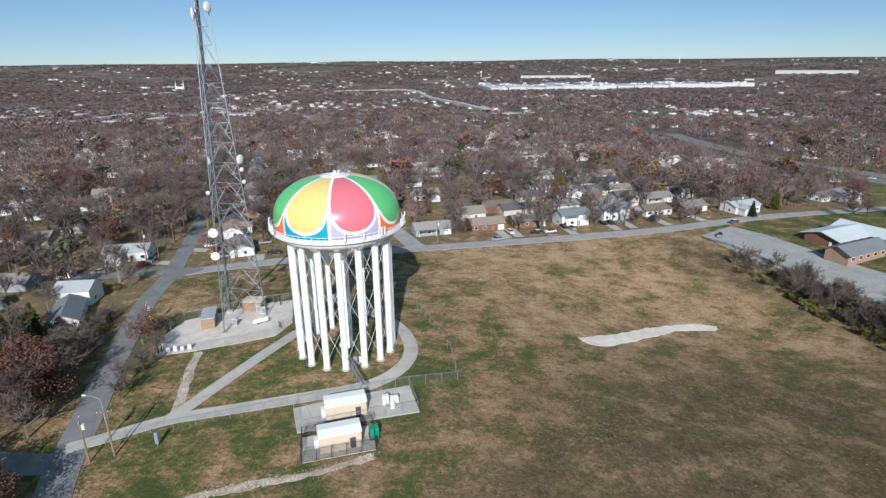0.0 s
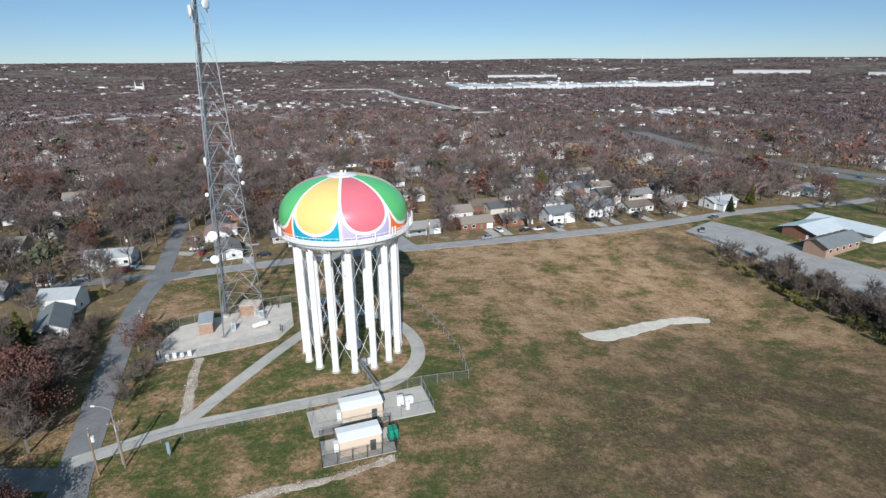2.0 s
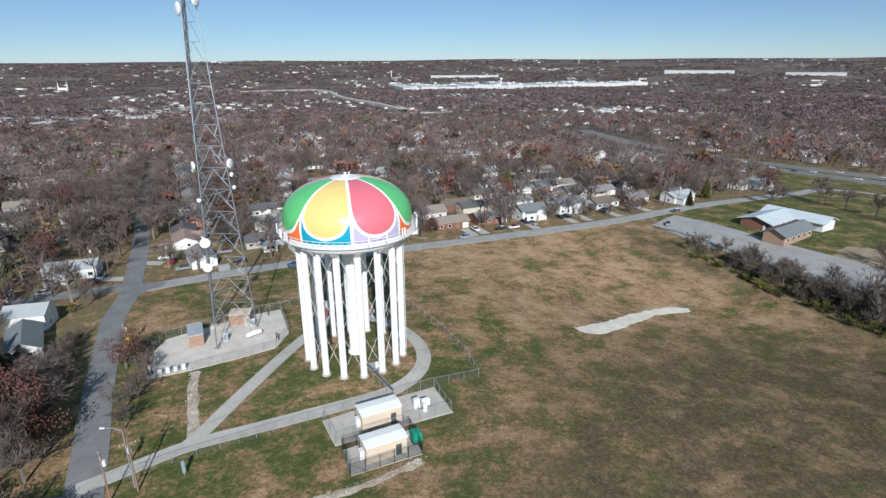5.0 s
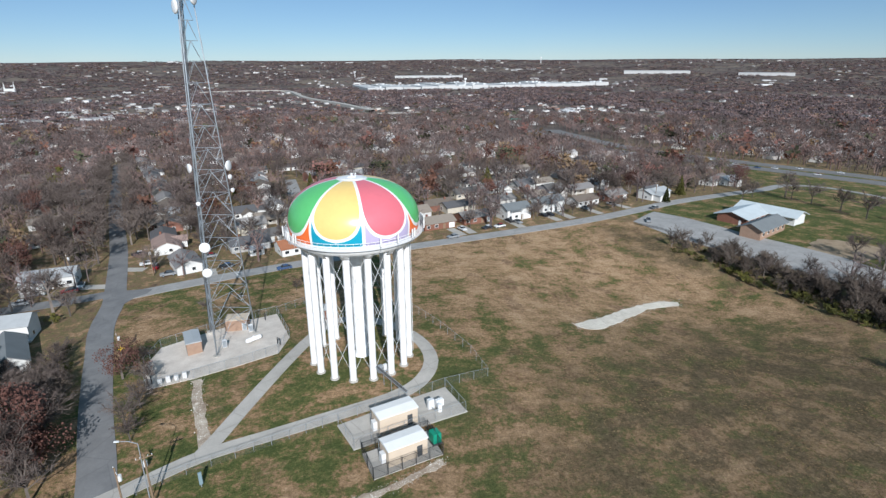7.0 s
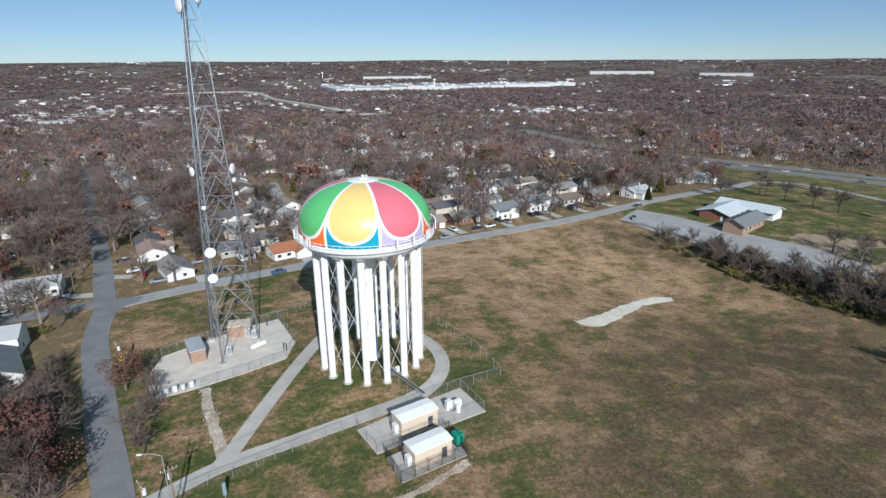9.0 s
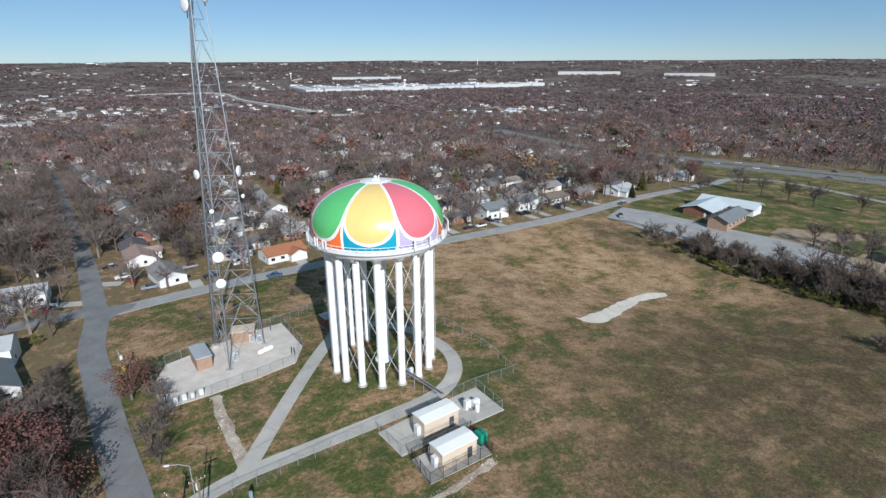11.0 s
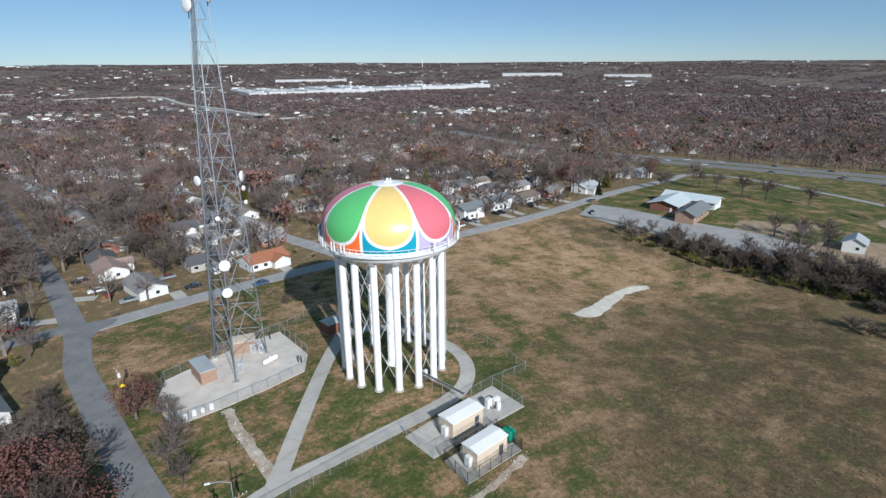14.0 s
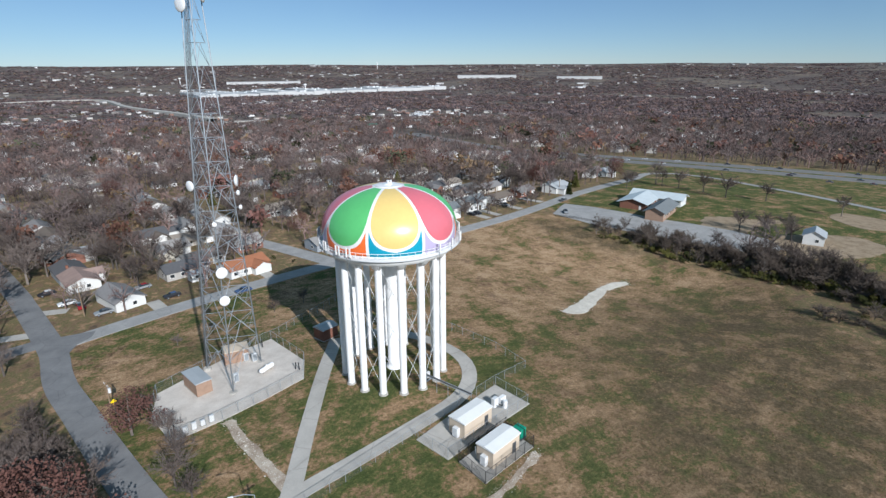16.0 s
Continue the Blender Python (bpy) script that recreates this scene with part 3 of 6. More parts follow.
def water_tower():
    tower = thing("water_tower", pose(TOWER[0], TOWER[1], 0), "white legged water tower painted in green, yellow and coral petals", "water tower")
    prof = [(0.02, dome(0))] + [(r, dome(r)) for r in np.linspace(0.6, 12.44, 26)] + [(TANK_R, EQUATOR)]
    prof += [shell_point(0.8 + 0.2 * i / 6) for i in range(1, 7)]
    prof += [(12.35, 25.2), (12.2, 24.75), (11.8, 24.3), (11.1, 23.95), (10.0, 23.6), (7.5, 22.9), (4.0, 22.1), (1.3, 21.7)]
    part("tank", turned(prof, 128), WHITE, tower, "white steel tank with a domed roof", True)
    part("roof_cap", turned([(2.35, dome(2.35) + 0.02), (2.3, dome(2.3) + 0.12), (0.8, dome(0.8) + 0.14), (0.75, dome(0) + 0.30), (0.02, dome(0) + 0.34)], 40), WHITE, tower, "white round roof hatch plate")
    bm = rodded((0, 0, dome(0) + 0.3), (0, 0, dome(0) + 0.7), 0.2, 0.2, 12)
    rod(bm, (0, 0, dome(0) + 0.7), (0, 0, dome(0) + 0.82), 0.36, 0.28, 12)
    rod(bm, (0.7, 0.3, dome(0) + 0.2), (0.7, 0.3, dome(0) + 0.8), 0.12)
    part("roof_vent", bm, WHITE, tower)
    kinds = ["red", "green", "yellow", "red", "yellow", "red", "green", "yellow"]
    paint = {"red": (RED, LAVENDER), "green": (GREEN, ORANGE), "yellow": (YELLOW, BLUE)}
    words = {"red": ("coral-red painted petal", "lavender painted corner"), "green": ("bright green painted petal", "orange painted corner"), "yellow": ("golden yellow painted petal", "blue painted corner")}
    for k, kind in enumerate(kinds):
        mid = radians(-87.0 + 45 * k + 22.5)
        petal, under = paint[kind]
        vs = [0.03 + 0.39 * i / 10 for i in range(11)] + [0.42 + 0.44 * math.sin(math.pi / 2 * i / 16) for i in range(1, 17)]
        part("petal", sector_patch([(v, -half_petal(v), half_petal(v)) for v in vs], 0.03, mid), petal, tower, words[kind][0], True)
        for side in (-1, 1):
            rows = []
            for i in range(21):
                v = 0.56 + 0.42 * i / 20
                r, _ = shell_point(v)
                edge = 1 - 0.27 / (r * math.pi / 8)
                out = 0.44 / (r * math.pi / 8)
                w = (v - 0.045)
                inner = half_petal(max(w, 0.0)) + out * 0.55 if w < 0.86 else 0.0
                if inner < edge:
                    rows.append((v, side * inner, side * edge))
            part("corner_panel", sector_patch(rows, 0.025, mid), under, tower, words[kind][1], True)
    # balcony
    part("balcony", turned([(12.1, SKIRT - 0.05), (13.15, SKIRT - 0.05), (13.2, SKIRT - 0.08), (13.2, SKIRT - 0.32), (13.1, SKIRT - 0.35), (11.9, SKIRT - 0.6)], 96), PALE, tower, "pale steel walkway ringing the tank")
    rail = thing("railing", Matrix(), "", "")
    for key in list(rail.keys()):
        del rail[key]
    rail.parent = tower
    post = bm_mesh("post", rodded((0, 0, 0), (0, 0, 1.12), 0.035, n=6), WHITE)
    for i in range(64):
        a = 2 * math.pi * i / 64
        o = new("post", post)
        o.parent = rail
        o.location = (13.1 * math.cos(a), 13.1 * math.sin(a), SKIRT - 0.05)
    for name, z, t in (("top_rail", 1.1, 0.035), ("mid_rail", 0.6, 0.025), ("toe_board", 0.12, 0.06)):
        z += SKIRT - 0.05
        part(name, turned([(13.1 - t, z - t), (13.1 + t, z - t), (13.1 + t, z + t), (13.1 - t, z + t), (13.1 - t, z - t)], 128), WHITE, rail)
    # columns and riser
    col_r, n_col = 0.66, 16
    for i in range(n_col):
        a = radians(7.5 + 22.5 * i)
        x, y = 9.9 * math.cos(a), 9.9 * math.sin(a)
        z0 = h(TOWER[0] + x, TOWER[1] + y)
        bm = turned([(col_r, z0 + 0.25), (col_r, 8.0), (col_r, 16.0), (col_r, 24.4)], 24)
        bm.transform(Matrix.Translation((x, y, 0)))
        col = part("column", bm, WHITE, tower, "white tubular steel column", True)
        part("footing", rodded((x, y, z0 - 0.3), (x, y, z0 + 0.3), 0.98, 0.9, 8), CONCRETE, col, "pale concrete footing")
        bm = bmesh.new()
        out = Vector((math.cos(a), math.sin(a), 0))
        side = Vector((-out.y, out.x, 0))
        foot, brow = Vector((x, y, 22.9)) + out * 0.45, Vector((x, y, 25.25)) + out * 2.35
        rows = []
        for k in range(5):
            u = k / 4
            c = foot.lerp(brow, u) + Vector((0, 0, -0.45 * math.sin(math.pi * u)))
            w = 0.60 + 0.35 * u
            rows.append([bm.verts.new(c + side * w * j + out * (-0.22 * j * j)) for j in (-1, -0.5, 0, 0.5, 1)] )
        for lo, hi in zip(rows, rows[1:]):
            for j in range(4):
                bm.faces.new((lo[j], lo[j + 1], hi[j + 1], hi[j]))
        bmesh.ops.solidify(bm, geom=bm.faces[:], thickness=0.25)
        part("column_head", bm, WHITE, col, "", True)
    part("riser", turned([(1.7, FOOT - 0.3), (1.7, FOOT + 0.5), (1.3, FOOT + 0.7), (1.3, 20.5), (2.0, 22.0)], 36), WHITE, tower, "thick white central riser pipe", True)
    # rods between neighbouring columns, in three tiers
    tiers = [FOOT + 1.0, FOOT + 9.3, FOOT + 17.6, 24.0]
    for i in range(n_col):
        a, b = radians(7.5 + 22.5 * i), radians(7.5 + 22.5 * (i + 1))
        pa, pb = (9.9 * math.cos(a), 9.9 * math.sin(a)), (9.9 * math.cos(b), 9.9 * math.sin(b))
        for z0, z1 in zip(tiers, tiers[1:]):
            part("tie_rod", rodded((*pa, z0), (*pb, z1), 0.038, n=5), PALE, tower)
            part("tie_rod", rodded((*pb, z0), (*pa, z1), 0.038, n=5), PALE, tower)
    # aerials bolted to the walkway
    spots = [(-172, 2), (-156, 2), (-146, 2), (-60, 1), (-42, 2), (-14, 2), (-8, 3), (-2, 3), (6, 2), (-75, 1), (150, 3), (95, 2), (40, 2)]
    for deg, count in spots:
        a = radians(deg)
        for j in range(count):
            b = a + 0.055 * (j - (count - 1) / 2)
            x, y = 13.3 * math.cos(b), 13.3 * math.sin(b)
            bm = rodded((x, y, SKIRT - 0.6), (x, y, SKIRT + 1.9), 0.05, n=6)
            bracket = part("aerial_pole", bm, STEEL, tower)
            bm = boxed(-0.08, -0.14, SKIRT + 0.2, 0.10, 0.14, SKIRT + 1.9, 0.03)
            bm.transform(Matrix.Translation((x * 1.012, y * 1.012, 0)) @ Matrix.Rotation(b, 4, "Z"))
            part("panel_aerial", bm, TRIM, bracket, "white panel antenna")
    # ladder on one column and pipe run at the foot
    bm = bmesh.new()
    for s in (-0.22, 0.22):
        rod(bm, (10.75, s, FOOT + 1), (10.75, s, 24.5), 0.03, n=5)
    for k in range(58):
        rod(bm, (10.75, -0.22, FOOT + 1.2 + 0.4 * k), (10.75, 0.22, FOOT + 1.2 + 0.4 * k), 0.02, n=4)
    for k in range(6):
        rod(bm, (10.5, 0, FOOT + 2 + 4 * k), (10.75, 0, FOOT + 2 + 4 * k), 0.03, n=4)
    bm.transform(Matrix.Rotation(radians(-15), 4, "Z"))
    part("ladder", bm, PALE, tower, "narrow steel climbing ladder")
    return tower


water_tower()


# ---- lattice mast ----
LEGS = [(-51.1, 115.9), (-54.2, 128.0), (-43.9, 125.0)]


def lattice_mast():
    cx, cy = sum(p[0] for p in LEGS) / 3, sum(p[1] for p in LEGS) / 3
    z0 = h(cx, cy)
    mast = thing("lattice_mast", pose(cx, cy, z0), "tall three-legged galvanised lattice radio mast with white dishes", "radio mast")
    top = 90.0
    rel = [(x - cx, y - cy) for x, y in LEGS]

    def at(leg, z):
        k = max(0.08, 1 - (z / 81.3) ** 1.255)
        return Vector((rel[leg][0] * k + 0.018 * z, rel[leg][1] * k - 0.030 * z, z))

    levels = [0.6]
    while levels[-1] < top - 2:
        levels.append(levels[-1] + max(2.6, 6.2 - 0.042 * levels[-1]))
    for i in range(3):
        leg = part("leg", rodded(at(i, 0.3), at(i, levels[-1]), 0.135, 0.08, 8), STEEL, mast, "", True)
        x, y = rel[i]
        part("footing", rodded((x, y, -0.4), (x, y, 0.35), 0.9, 0.75, 12), CONCRETE, leg, "round concrete footing")
    for k, (za, zb) in enumerate(zip(levels, levels[1:])):
        for i in range(3):
            j = (i + 1) % 3
            bm = bmesh.new()
            mid = (at(i, zb) + at(j, zb)) / 2
            t = 0.055 if za < 50 else 0.04
            rod(bm, at(i, zb), at(j, zb), t, n=5)
            rod(bm, at(i, za), mid, t, n=5)
            rod(bm, at(j, za), mid, t, n=5)
            if za < 45:
                qa, qb = (at(i, za) + mid) / 2, (at(j, za) + mid) / 2
                zm = (za + zb) / 2
                rod(bm, qa, at(i, zm), t * 0.7, n=4)
                rod(bm, qb, at(j, zm), t * 0.7, n=4)
                rod(bm, qa, at(i, zb), t * 0.7, n=4)
                rod(bm, qb, at(j, zb), t * 0.7, n=4)
            part("brace", bm, STEEL, mast)
    # cable ladders up two legs
    for i, off in ((1, 0.35),):
        bm = bmesh.new()
        for s in range(10):
            o = Vector((off - 0.55 + 0.085 * s, 0.22 - 0.03 * s, 0))
            for za, zb in zip(levels, levels[1:]):
                rod(bm, at(i, za) + o, at(i, zb) + o, 0.036, n=4)
        part("cable_run", bm, DARK_STEEL, mast, "bundle of black feeder cables")
    # dishes: leg, height, radius, facing
    for i, z, r, face in ((0, 24.6, 1.05, -80), (0, 19.3, 0.95, -80), (1, 39.1, 0.95, -150), (2, 39.6, 1.05, -20), (2, 37.3, 0.5, -30), (2, 34.5, 0.45, -30), (0, 33.5, 0.42, -100), (1, 69.3, 1.25, -150), (2, 70.6, 1.0, -20)):
        base = at(i, z)
        out = Vector((math.cos(radians(face)), math.sin(radians(face)), 0))
        c = base + out * 0.75
        q = out.to_track_quat("Z", "Y").to_matrix().to_4x4()
        bm = turned([(0.05, -0.32 * r), (0.5 * r, -0.25 * r), (0.9 * r, -0.02), (r, 0.10), (r, 0.28), (0.9 * r, 0.36), (0.4 * r, 0.42), (0.02, 0.44)], 28)
        bm.transform(Matrix.Translation(c) @ q)
        dish = part("dish", bm, WHITE, mast, "white drum microwave dish", True)
        part("dish_bracket", rodded(base, c - out * 0.2 * r, 0.07), STEEL, dish)
    for z in (44.0, 50.0, 57.5, 62.0):
        for i in (1, 2):
            b = at(i, z)
            o = Vector((rel[i][0], rel[i][1], 0)).normalized()
            bm = rodded(b, b + o * 0.6, 0.03, n=5)
            rod(bm, b + o * 0.6 + Vector((0, 0, -0.4)), b + o * 0.6 + Vector((0, 0, 1.6)), 0.035, n=5)
            part("whip_aerial", bm, STEEL, mast)
    return mast


lattice_mast()


# ---- buildings, fences and small things round the tower ----
def hut(corner, along, length, width, height, wall, roof, label, doors=True, pitch=0.25):
    """A small flat-roofed shelter; corner is its lower left end, along its direction in degrees."""
    x, y = corner
    z = min(h(x, y), h(x + length * math.cos(radians(along)), y + length * math.sin(radians(along)))) + 0.15
    ob = thing("equipment_hut", pose(x, y, z, 0, 0, along), label, "utility building")
    part("wall", boxed(0, 0, 0, length, width, height, 0.03), wall, ob)
    bm = bmesh.new()
    vs = [(-0.12, -0.15, height), (length + 0.12, -0.15, height), (length + 0.12, width + 0.15, height), (-0.12, width + 0.15, height)]
    a = [bm.verts.new(v) for v in vs]
    b = [bm.verts.new((v[0], v[1], height + 0.16)) for v in vs]
    r0, r1 = bm.verts.new((-0.12, width / 2, height + 0.16 + pitch)), bm.verts.new((length + 0.12, width / 2, height + 0.16 + pitch))
    for f in ((a[0], a[1], b[1], b[0]), (a[2], a[3], b[3], b[2]), (a[1], a[2], b[2], r1, b[1]), (a[3], a[0], b[0], r0, b[3]), (b[0], b[1], r1, r0), (b[2], b[3], r0, r1), (a[3], a[2], a[1], a[0])):
        bm.faces.new(f)
    part("roof", bm, roof, ob, "white low-pitched roof")
    part("plinth", boxed(-0.1, -0.1, -0.45, length + 0.1, width + 0.1, 0.02), CONCRETE, ob)
    if doors:
        door = part("door", boxed(length * 0.72, -0.04, 0.05, length * 0.72 + 0.95, 0.0, 2.1), DARK_STEEL, ob, "dark steel door")
        part("door_handle", rodded((length * 0.72 + 0.1, -0.09, 1.05), (length * 0.72 + 0.25, -0.09, 1.05), 0.02), STEEL, door)
        part("wall_vent", boxed(length, width * 0.35, height - 0.7, length + 0.05, width * 0.6, height - 0.35), DARK_STEEL, ob)
        bm = boxed(-0.75, width * 0.3, 0.3, 0, width * 0.62, 2.0, 0.04)
        part("air_conditioner", bm, PALE, ob, "pale wall-mounted air conditioner")
        bm = rodded((-0.15, width + 0.1, 0), (-0.15, width + 0.1, 2.6), 0.05)
        part("conduit", bm, STEEL, ob)
    return ob


hut((-20.4, 81.1), 16.5, 7.1, 3.5, 3.0, TAN, ROOF_WHITE, "tan flat-walled equipment hut with a white roof on a slab")
hut((-20.0, 73.4), 16.5, 6.8, 3.4, 3.0, TAN, ROOF_WHITE, "tan equipment hut with a white roof inside a black fence")
hut((-54.4, 118.9), 106, 6.4, 3.0, 2.7, TAN_BRICK, GREY_ROOF, "small tan brick shed with a grey flat roof on gravel", False, 0.12)
hut((-50.8, 127.6), -4, 5.0, 3.4, 2.7, TAN_BRICK, TAN, "tan block equipment shed behind the radio mast", False, 0.1)
hut((-29.9, 125.9), 20, 4.2, 3.4, 2.5, BRICK, GREY_ROOF, "small red brick shed with a grey metal roof", False, 0.5)


def generator_box():
    x, y = -11.9, 77.6
    ob = thing("generator", pose(x, y, h(x, y) + 0.2, 0, 0, 16.5), "green steel standby generator on the concrete slab", "generator")
    part("casing", boxed(-0.6, -0.9, 0.25, 0.9, 0.9, 2.0, 0.08), UTILITY_GREEN, ob)
    part("skid", boxed(-0.7, -1.0, 0, 1.0, 1.0, 0.25), DARK_STEEL, ob)
    part("exhaust", rodded((0.3, 0.3, 2.0), (0.3, 0.3, 2.5), 0.07), DARK_STEEL, ob)


def pump_set():
    x, y = -9.9, 86.0
    ob = thing("pump_equipment", pose(x, y, h(x, y) + 0.16, 0, 0, 16.5), "pale grey cabinets and pipework on the open slab", "equipment")
    part("cabinet", boxed(-1.2, 0.2, 0, 0.0, 1.0, 1.9, 0.04), PALE, ob, "pale grey steel cabinet")
    part("cabinet", boxed(0.25, -0.2, 0.3, 1.7, 0.6, 1.6, 0.04), WHITE, ob, "white steel cabinet")
    part("tank", rodded((0.4, -1.0, 0), (0.4, -1.0, 1.5), 0.42, 0.42, 18), WHITE, ob, "upright white tank")
    bm = rodded((-0.6, 0.2, 0.5), (-0.6, -1.0, 0.5), 0.09)
    rod(bm, (-0.6, -1.0, 0.5), (0.4, -1.0, 0.5), 0.09)
    rod(bm, (1.0, -0.2, 0.8), (1.0, -0.9, 0.1), 0.07)
    part("pipe", bm, STEEL, ob)


def propane_tank():
    x, y = -43.8, 120.0
    ob = thing("propane_tank", pose(x, y, h(x, y) + 0.1, 0, 0, 33), "white horizontal propane tank on gravel", "gas tank")
    bm = turned([(0.02, -1.9), (0.3, -1.85), (0.48, -1.6), (0.5, -1.4), (0.5, 1.4), (0.48, 1.6), (0.3, 1.85), (0.02, 1.9)], 20)
    bm.transform(Matrix.Translation((0, 0, 0.85)) @ Matrix.Rotation(radians(90), 4, "Y"))
    part("shell", bm, WHITE, ob, "", True)
    for s in (-1, 1):
        part("saddle", boxed(s * 1.0 - 0.1, -0.35, 0, s * 1.0 + 0.1, 0.35, 0.45), CONCRETE, ob)
    part("valve_cover", rodded((0, 0, 1.3), (0, 0, 1.55), 0.2, 0.16, 12), WHITE, ob)


def cabinets(x, y, n, along, label):
    for i in range(n):
        u = 1.5 * i
        px, py = x + u * math.cos(radians(along)), y + u * math.sin(radians(along))
        ob = thing("utility_cabinet", pose(px, py, h(px, py) + 0.08, 0, 0, along), label, "cabinet", "utility cabinets by the fence")
        part("casing", boxed(-0.4, -0.25, 0.1, 0.4, 0.25, 1.1 + 0.25 * (i % 2), 0.03), PALE, ob)
        part("plinth", boxed(-0.5, -0.35, -0.1, 0.5, 0.35, 0.1), CONCRETE, ob)


generator_box()
pump_set()
propane_tank()
cabinets(-60.5, 107.8, 4, 10, "pale grey utility cabinet beside the wire fence")


def fence(pts, height, label, black=False, spacing=3.0, name="chain_link_fence"):
    """A wire fence that follows the ground: posts, a top rail and woven wire."""
    ob = thing(name, pose(pts[0][0], pts[0][1], h(*pts[0])), label, "fence")
    back = Matrix.Translation((-pts[0][0], -pts[0][1], -h(*pts[0])))
    steel, wire = (BLACK_IRON, LINK_BLACK) if black else (STEEL, LINK)
    post = bm_mesh("post", rodded((0, 0, -0.3), (0, 0, height + 0.05), 0.038 if not black else 0.055, n=6), steel)
    for (ax, ay), (bx, by) in zip(pts, pts[1:]):
        n = max(1, round(math.hypot(bx - ax, by - ay) / spacing))
        for i in range(n):
            p = [(ax + (bx - ax) * k / n, ay + (by - ay) * k / n) for k in (i, i + 1)]
            z = [h(*q) for q in p]
            o = new("post", post)
            o.parent = ob
            o.location = back @ Vector((*p[0], z[0]))
            bm = rodded((*p[0], z[0] + height), (*p[1], z[1] + height), 0.03, n=5)
            if black:
                rod(bm, (*p[0], z[0] + 0.2), (*p[1], z[1] + 0.2), 0.03, n=5)
                rod(bm, (*p[0], z[0] + 0.2), (*p[1], z[1] + height), 0.02, n=5)
            bm.transform(back)
            part("top_rail", bm, steel, ob)
            bm = bmesh.new()
            f = [bm.verts.new(back @ Vector(v)) for v in ((*p[0], z[0] + 0.05), (*p[1], z[1] + 0.05), (*p[1], z[1] + height), (*p[0], z[0] + height))]
            bm.faces.new(f)
            part("wire_panel", bm, wire, ob)
    o = new("post", post)
    o.parent = ob
    o.location = back @ Vector((*pts[-1], h(*pts[-1])))
    return ob


fence([(-57, 77.3), (-50.5, 79.8), (-43.5, 81.6), (-27, 86.2), (-17, 89.0), (-6.6, 92.6), (2.8, 94.8), (1.9, 104), (-1.9, 116.5), (-6.5, 128), (-11.2, 141), (-15, 152)], 1.9, "grey chain-link fence along the concrete drive")
fence(SITE + SITE[:1], 2.2, "grey chain-link fence round the gravel yard")
fence([(-39.6, 134.5), (-33, 139), (-26, 143), (-15, 152)], 2.0, "grey chain-link fence across the grass")
fence([(-27.1, 85.0), (-24.9, 78.9), (-4.6, 84.5), (-6.6, 92.0)], 2.1, "grey chain-link fence on the edge of a slab")
fence([PAD_2[0], PAD_2[1], PAD_2[2], PAD_2[3], PAD_2[0]], 2.3, "black wire fence round the equipment hut", True, 2.4, "metal_fence")
fence([(96.5, 194), (102, 187), (106, 178), (113, 156), (118, 130)], 0.9, "low dark fence beside the parking lot", True, 2.6, "metal_fence")


def utility_pole(x, y, tall, arm, label, lean=0.0, lamp=False):
    ob = thing("street_lamp" if lamp else "utility_pole", pose(x, y, h(x, y), lean, 0, arm), label, "street lamp" if lamp else "utility pole")
    part("pole", rodded((0, 0, -0.5), (0, 0, tall), 0.16 if not lamp else 0.1, 0.11 if not lamp else 0.06, 10), TIMBER if not lamp else STEEL, ob)
    if lamp:
        bm = rodded((0, 0, tall), (1.2, 0, tall + 0.5), 0.05)
        rod(bm, (1.2, 0, tall + 0.5), (2.6, 0, tall + 0.55), 0.05)
        part("arm", bm, STEEL, ob)
        part("lamp_head", boxed(2.4, -0.15, tall + 0.45, 3.1, 0.15, tall + 0.65, 0.05), PALE, ob)
        return ob
    part("crossarm", boxed(-0.06, -1.1, tall - 0.7, 0.06, 1.1, tall - 0.55), TIMBER, ob)
    for s in (-1, -0.5, 0.5, 1):
        part("insulator", rodded((0, s, tall - 0.55), (0, s, tall - 0.35), 0.05), PALE, ob)
    part("transformer", rodded((0.35, 0, tall - 2.3), (0.35, 0, tall - 1.4), 0.27, 0.27, 14), PALE, ob, "pale grey pole transformer")
    return ob


utility_pole(-57.3, 73.3, 8.5, 30, "weathered timber utility pole beside the street")
utility_pole(-53.9, 74.6, 9.0, 110, "weathered timber utility pole at the drive entrance")
utility_pole(-54.6, 75.4, 10.2, 172, "grey steel street lamp at the drive entrance", 0, True)
utility_pole(-71.6, 121.9, 6.5, 20, "timber pole with a yellow road sign")
utility_pole(-78, 176.0, 9.0, 100, "weathered timber utility pole by the crossing")
utility_pole(-1.5, 186.5, 9.0, 15, "weathered timber utility pole beside the road")
utility_pole(128.0, 228.0, 9.0, 20, "weathered timber utility pole beside the road")
utility_pole(-101.0, 178.0, 9.0, 20, "weathered timber utility pole near small houses")


def road_sign():
    x, y = -71.0, 121.4
    ob = thing("road_sign", pose(x, y, h(x, y), 0, 0, -70), "yellow diamond warning sign on a post", "road sign")
    part("post", rodded((0, 0, -0.2), (0, 0, 2.9), 0.035, n=6), STEEL, ob)
    bm = boxed(-0.02, -0.42, -0.42, 0.02, 0.42, 0.42)
    bm.transform(Matrix.Translation((0.06, 0, 2.5)) @ Matrix.Rotation(radians(45), 4, "X"))
    part("sign_plate", bm, SIGN_YELLOW, ob)


road_sign()


def valve_stand():
    x, y = -47.8, 76.6
    ob = thing("sign_stand", pose(x, y, h(x, y), 0, 0, 20), "slate-blue steel cabinet on a post in the grass", "cabinet")
    part("post", rodded((0, 0, -0.2), (0, 0, 1.2), 0.08), STEEL, ob)
    part("casing", boxed(-0.26, -0.2, 0.5, 0.26, 0.2, 2.6, 0.05), SLATE_BLUE, ob)


